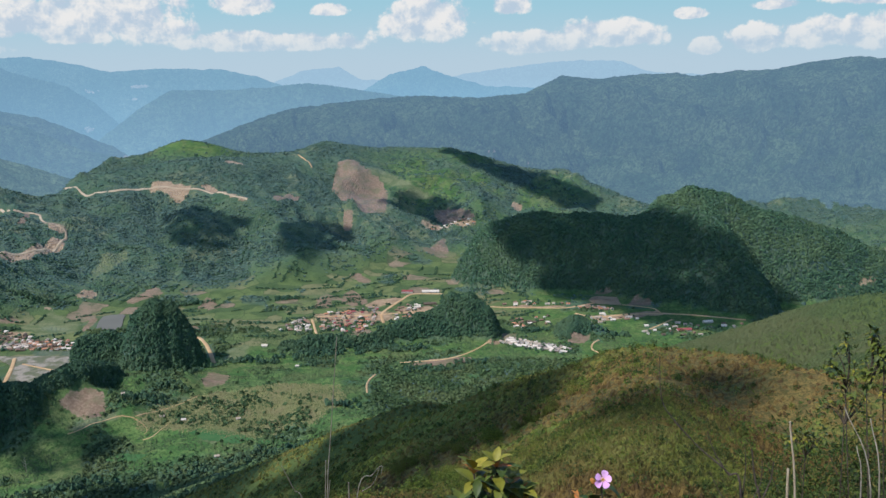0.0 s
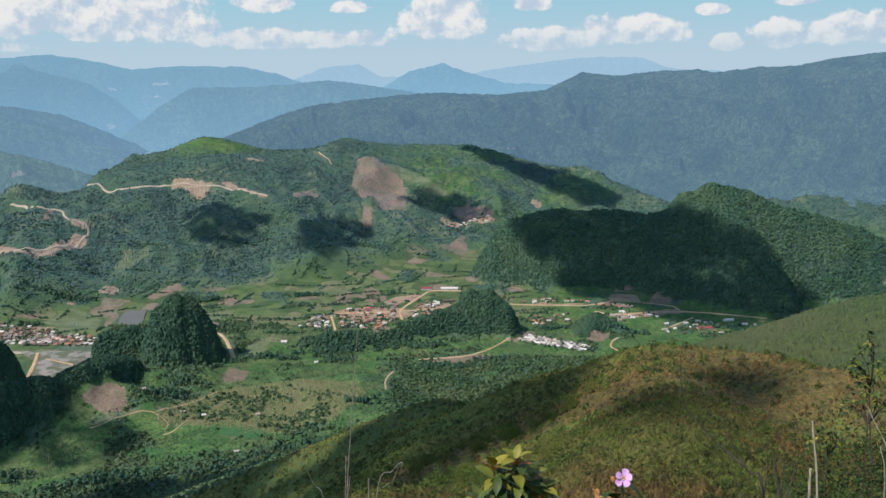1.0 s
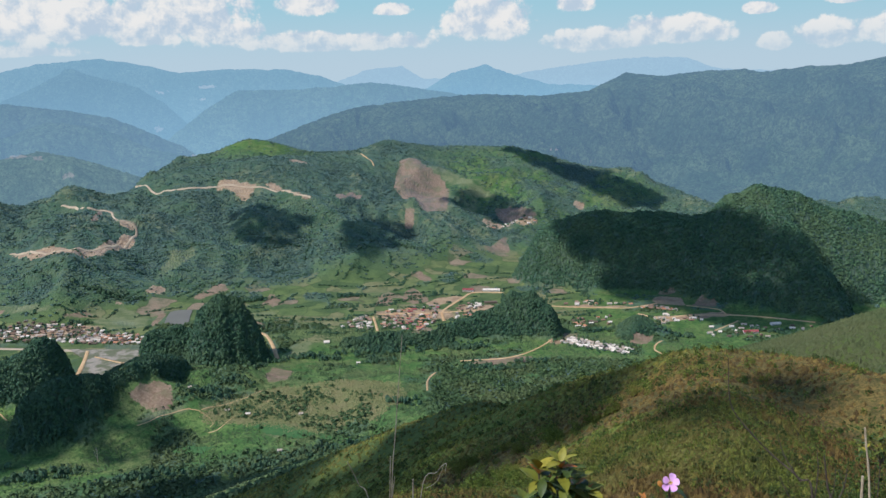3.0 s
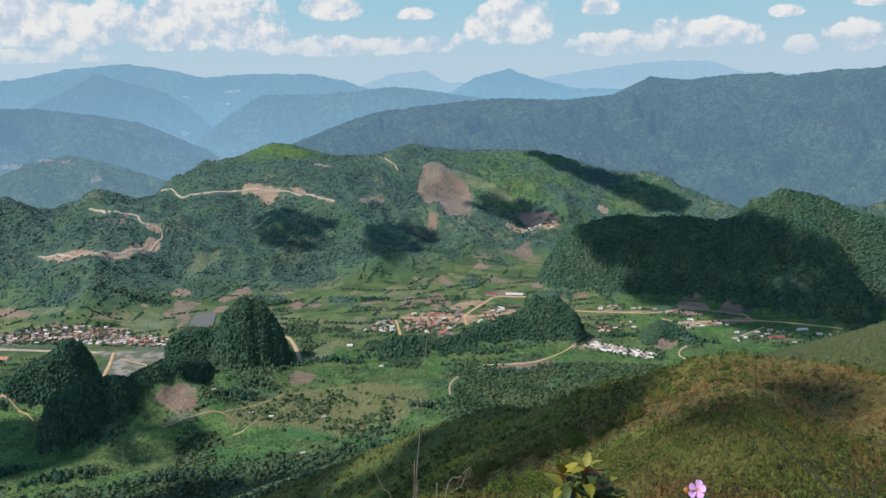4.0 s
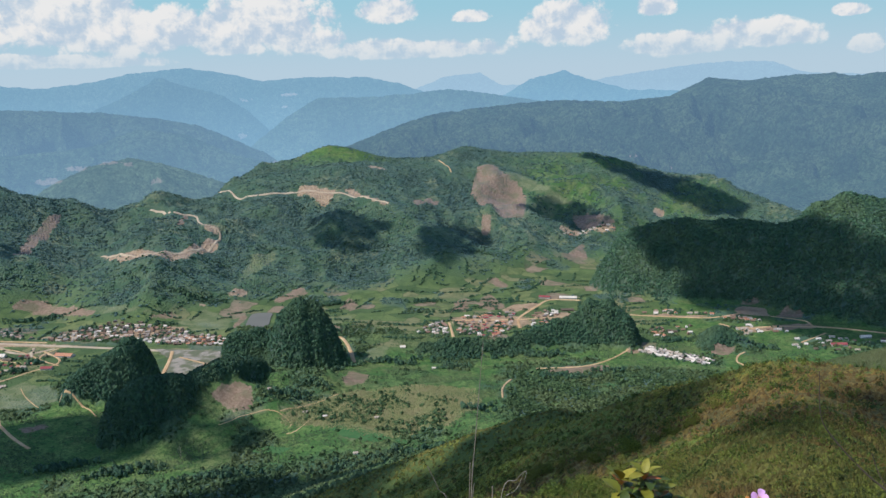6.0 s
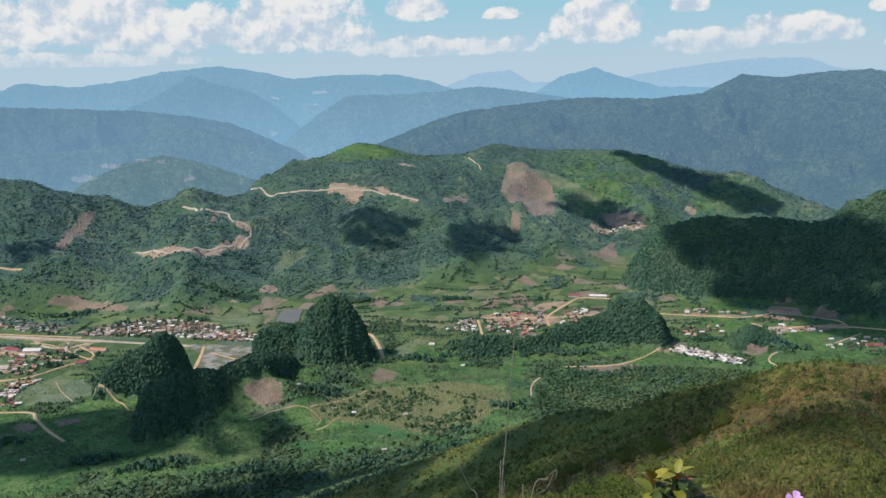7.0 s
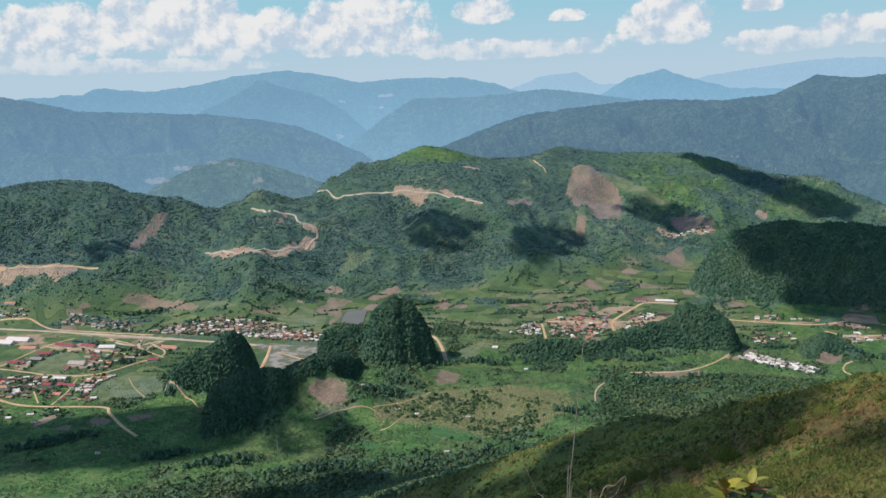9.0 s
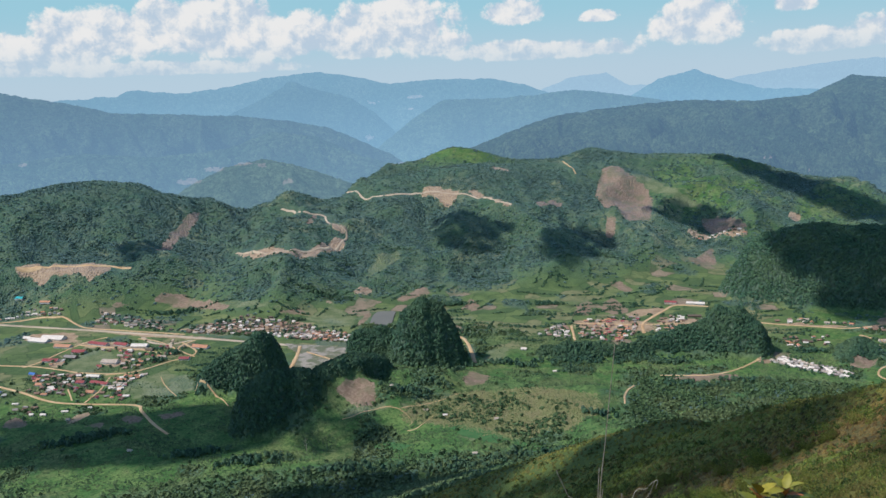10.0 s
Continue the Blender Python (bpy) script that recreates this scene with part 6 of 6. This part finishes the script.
def flowering_shrub(at, rng):
    top = new("flowering_shrub")
    tip = Vector((0.0, 0.0, 0.83))
    part("stem", tube([(0.02, 0.05, -0.1), (0.03, 0.03, 0.45), (0.0, 0.02, 0.80)], 0.006, 0.003), BARK, top)
    flower(top, tip, pose(0, 0, 0, 62, 0, -8))
    for k in range(7):
        a = k * 0.9
        put_leaf("dark", top, (0.012 * math.cos(a), 0.03 + 0.012 * math.sin(a), 0.79 - 0.02 * k), math.degrees(a), rng.uniform(-35, 10), 1.15)
    for k in range(10):
        a = k * 2.4
        put_leaf("dark", top, (0.03 * math.cos(a), 0.03 + 0.03 * math.sin(a), 0.74 - 0.03 * k), math.degrees(a), rng.uniform(-30, 30), 1.5)
    side = Vector((-0.10, 0.01, 0.74))
    part("stem", tube([(0.03, 0.03, 0.45), (-0.05, 0.02, 0.62), tuple(side)], 0.004, 0.0025), BARK, top)
    for k in range(5):
        put_leaf("red", top, side + Vector((0.01 * k, 0, 0.008 * (k % 3))), k * 75, rng.uniform(0, 60), 0.8)
    for k in range(5):
        put_leaf("dark", top, side + Vector((0, 0.01, -0.02)), k * 72 + 20, rng.uniform(-30, 20), 0.8)
    bm = bmesh.new()
    bmesh.ops.create_icosphere(bm, subdivisions=2, radius=0.009)
    for v in bm.verts:
        v.co.z *= 1.5
    part("bud", bm, LEAF_RED, top, "reddish flower bud", pose(-0.035, 0.0, 0.825, 0, -30, 0))
    top.matrix_basis = pose(*at)
    return tagged(top, "leafy shrub with one open pink flower and buds", "flower")


flowering_shrub((0.56, 2.85, 517.75), leaves)


def stalk(name, points, r0, r1, material, label, category="stalk", twigs=()):
    base = Vector(points[0])
    top = new(name)
    part("stem", tube([tuple(Vector(p) - base) for p in points], r0, r1), material, top)
    for twig in twigs:
        part("twig", tube([tuple(Vector(p) - base) for p in twig], r0 * 0.5, r1 * 0.8), material, top)
    top.matrix_basis = pose(*base)
    return tagged(top, label, category)


stalk("grass_stalk", [(-0.505, 3.36, 517.2), (-0.49, 3.36, 518.2), (-0.465, 3.365, 518.55), (-0.43, 3.37, 518.95)], 0.0040, 0.0012, STRAW, "tall thin dry grass stalk standing on the slope")
stalk("dry_stalk", [(-0.52, 3.36, 517.2), (-0.505, 3.36, 518.0), (-0.49, 3.36, 518.42)], 0.004, 0.002, STRAW, "short dry broken stem beside the tall stalk", twigs=[[(-0.50, 3.36, 518.2), (-0.485, 3.36, 518.25), (-0.475, 3.36, 518.33)]])
stalk("dry_stalk", [(-0.42, 3.38, 517.2), (-0.405, 3.38, 518.0), (-0.40, 3.38, 518.31)], 0.004, 0.003, STRAW, "short dry broken stem beside the tall stalk")
stalk("dry_twig", [(-0.49, 3.15, 517.5), (-0.545, 3.15, 518.28), (-0.59, 3.15, 518.40), (-0.63, 3.14, 518.50)], 0.003, 0.0014, STRAW, "thin dry twig bending out over the slope")
stalk("dry_twig", [(-0.42, 3.37, 517.3), (-0.37, 3.38, 518.22), (-0.30, 3.39, 518.34), (-0.26, 3.39, 518.38), (-0.265, 3.39, 518.34)], 0.0026, 0.0012, STRAW, "thin dry twig bending out over the slope", twigs=[[(-0.345, 3.38, 518.27), (-0.30, 3.385, 518.30), (-0.27, 3.39, 518.37)]])
stalk("wooden_stake", [(2.03, 4.56, 516.1), (2.005, 4.58, 517.5), (1.95, 4.61, 518.05)], 0.008, 0.005, PALE_WOOD, "bleached bare wooden stake standing on the slope", "stake")
stalk("wooden_stake", [(2.00, 4.62, 516.1), (1.975, 4.62, 517.4), (1.965, 4.62, 517.76)], 0.009, 0.007, PALE_WOOD, "short bleached broken stake beside a taller one", "stake")
stalk("bare_branch", [(1.62, 4.2, 516.6), (1.56, 4.22, 517.79), (1.49, 4.25, 517.92), (1.35, 4.29, 518.04), (1.21, 4.33, 518.19), (1.15, 4.35, 518.30), (1.13, 4.35, 518.53)], 0.0075, 0.0018, BARK, "bare dark branch arching over the slope", "branch",
      twigs=[[(1.50, 4.25, 517.9), (1.42, 4.27, 518.03), (1.38, 4.28, 518.14)], [(1.56, 4.22, 517.75), (1.58, 4.24, 517.95), (1.57, 4.25, 518.08)], [(1.55, 4.22, 517.7), (1.46, 4.25, 517.80), (1.40, 4.27, 517.92)], [(1.58, 4.22, 517.7), (1.66, 4.24, 517.85), (1.67, 4.25, 517.98)]])
stalk("bare_branch", [(1.80, 4.5, 516.4), (1.78, 4.5, 517.5), (1.74, 4.52, 517.75), (1.71, 4.52, 517.93)], 0.010, 0.003, BARK, "bare dark branch standing on the slope", "branch", twigs=[[(1.77, 4.5, 517.6), (1.82, 4.5, 517.75), (1.83, 4.5, 517.86)]])


def dead_tree(x, y, tall):
    """A bare bleached trunk with a few broken limbs."""
    z = float(on_ground(x, y))
    limbs = [[(0, 0, z + tall * a), (b * tall, 0.1 * b * tall, z + tall * (a + c)), (b * tall * 1.5, 0, z + tall * (a + c * 2.0))] for a, b, c in ((0.45, 0.12, 0.12), (0.55, -0.13, 0.14), (0.7, 0.07, 0.1), (0.65, -0.05, 0.13), (0.35, -0.1, 0.08))]
    stalk("dead_tree", [(x, y, z - 0.5), (x + 0.02 * tall, y, z + tall * 0.5), (x - 0.02 * tall, y, z + tall)], 0.024 * tall, 0.008 * tall, PALE_WOOD, "tall bare bleached tree standing in a field", "tree", twigs=[[(x + p[0], y + p[1], p[2]) for p in limb] for limb in limbs])


dead_tree(-549, 1063, 22.0)


def sapling(at, tips, rng):
    """A thin stem with many bunches of glossy leaves at its head."""
    top = new("sapling")
    root = Vector(at)
    mid = sum((Vector(t) for t in tips), Vector()) / len(tips) - root
    fork = mid * 0.93
    part("stem", tube([(0, 0, -0.2), tuple(mid * 0.45 + Vector((0.03, 0, 0))), tuple(fork)], 0.005, 0.003), BARK, top)
    for t in tips:
        for k in range(3):
            q = Vector(t) - root + Vector((rng.uniform(-0.07, 0.07), rng.uniform(-0.07, 0.07), rng.uniform(-0.09, 0.05)))
            part("branch", tube([tuple(fork), tuple((fork + q) / 2 + Vector((0.02, 0.0, 0.02))), tuple(q)], 0.004, 0.002), BARK, top)
            whorl(top, rng, q, 5, "dark", 0.5, (0, 80))
            whorl(top, rng, q - Vector((0, 0, 0.03)), 4, "young", 0.46, (-30, 40))
            whorl(top, rng, q - Vector((0, 0, 0.07)), 4, "dark", 0.48, (-40, 20))
    top.matrix_basis = pose(*root)
    return tagged(top, "thin sapling with bunches of yellow-green leaves", "sapling", "saplings on the near slope")


sapling((2.60, 4.72, 514.9), [(2.36, 5.02, 518.32), (2.42, 4.97, 518.24), (2.46, 5.00, 518.39)], leaves)
sapling((2.68, 4.70, 514.9), [(2.51, 4.99, 518.45), (2.52, 4.96, 518.36), (2.53, 4.91, 518.23)], leaves)
sapling((2.76, 4.72, 514.9), [(2.60, 4.96, 518.51), (2.60, 4.90, 518.32), (2.62, 4.90, 518.16)], leaves)
sapling((2.62, 5.30, 514.8), [(2.62, 5.36, 517.98), (2.70, 5.34, 517.92), (2.54, 5.38, 517.90)], leaves)
sapling((2.45, 5.60, 514.8), [(2.52, 5.55, 517.62), (2.44, 5.58, 517.55)], leaves)
stalk("dry_stalk", [(2.48, 4.62, 516.2), (2.47, 4.66, 517.6), (2.39, 4.90, 518.02)], 0.006, 0.003, STRAW, "thin pale bare stem among leafy saplings")
stalk("dry_stalk", [(2.52, 4.60, 516.2), (2.51, 4.64, 517.6), (2.51, 4.82, 517.98)], 0.006, 0.003, STRAW, "thin pale bare stem among leafy saplings")
stalk("dry_stalk", [(2.42, 4.64, 516.2), (2.42, 4.67, 517.56), (2.43, 4.79, 517.82)], 0.005, 0.003, STRAW, "thin pale bare stem among leafy saplings")


def bush(at, radius, seed, label):
    top = new("bush")
    for k in range(5):
        a = k * 1.3
        part("stem", tube([(0, 0, -0.3), (0.2 * radius * math.cos(a), 0.2 * radius * math.sin(a), radius * 0.6), (0.5 * radius * math.cos(a), 0.5 * radius * math.sin(a), radius * 1.3)], 0.012, 0.004), BARK, top)
    rng = np.random.default_rng(seed)
    lumps = rng.normal(0, 0.42, (14, 3)) * radius * np.array((1, 1, 0.9)) + (0, 0, radius * 1.0)
    verts, faces = leaf_cloud(lumps, np.full(14, radius * 0.42), 110 if at[1] < 20 else 60, 0.055 if at[1] < 20 else 0.32, seed)
    ob = new("foliage", np_mesh("foliage", verts, faces, DARK_LEAF if seed % 2 else GREEN_LEAF))
    ob.parent = top
    top.matrix_basis = pose(*at)
    return tagged(top, label, "bush", "bushes near the camera")


def stand_bush(x, y, rise, radius, seed, label="dense dark green bush on the near slope"):
    bush((x, y, float(on_ground(x, y)) + rise), radius, seed, label)


for k, (x, y, radius) in enumerate([(3.9, 8.2, 0.85), (4.6, 8.6, 0.95), (4.3, 7.4, 0.9), (5.4, 10.4, 1.1), (5.1, 9.2, 0.95), (4.3, 9.6, 0.9), (4.9, 7.9, 0.9), (5.9, 9.8, 1.0), (3.6, 7.0, 0.8), (5.6, 8.6, 1.0)]):
    stand_bush(x, y, 0.0, radius, 61 + 2 * k)


def crest_bushes(line, count, spread_out, seed):
    """Big leafy bushes along the edge where the near slope breaks off."""
    rng = np.random.default_rng(seed)
    p = course(line, 3.0)
    for k in range(count):
        x, y = p[rng.integers(0, len(p))] + rng.normal(0, spread_out, 2)
        stand_bush(float(x), float(y), -0.3, float(rng.uniform(1.2, 2.3)), 100 + seed + 2 * k, "yellow-green leafy bush on the edge of the near slope")


crest_bushes([(-12, 216), (-2, 202), (6, 195), (13, 188), (16, 187), (24, 187), (30, 192)], 26, 2.0, 2)
crest_bushes([(0, 169), (2, 162), (2, 123), (4, 117)], 22, 3.5, 4)
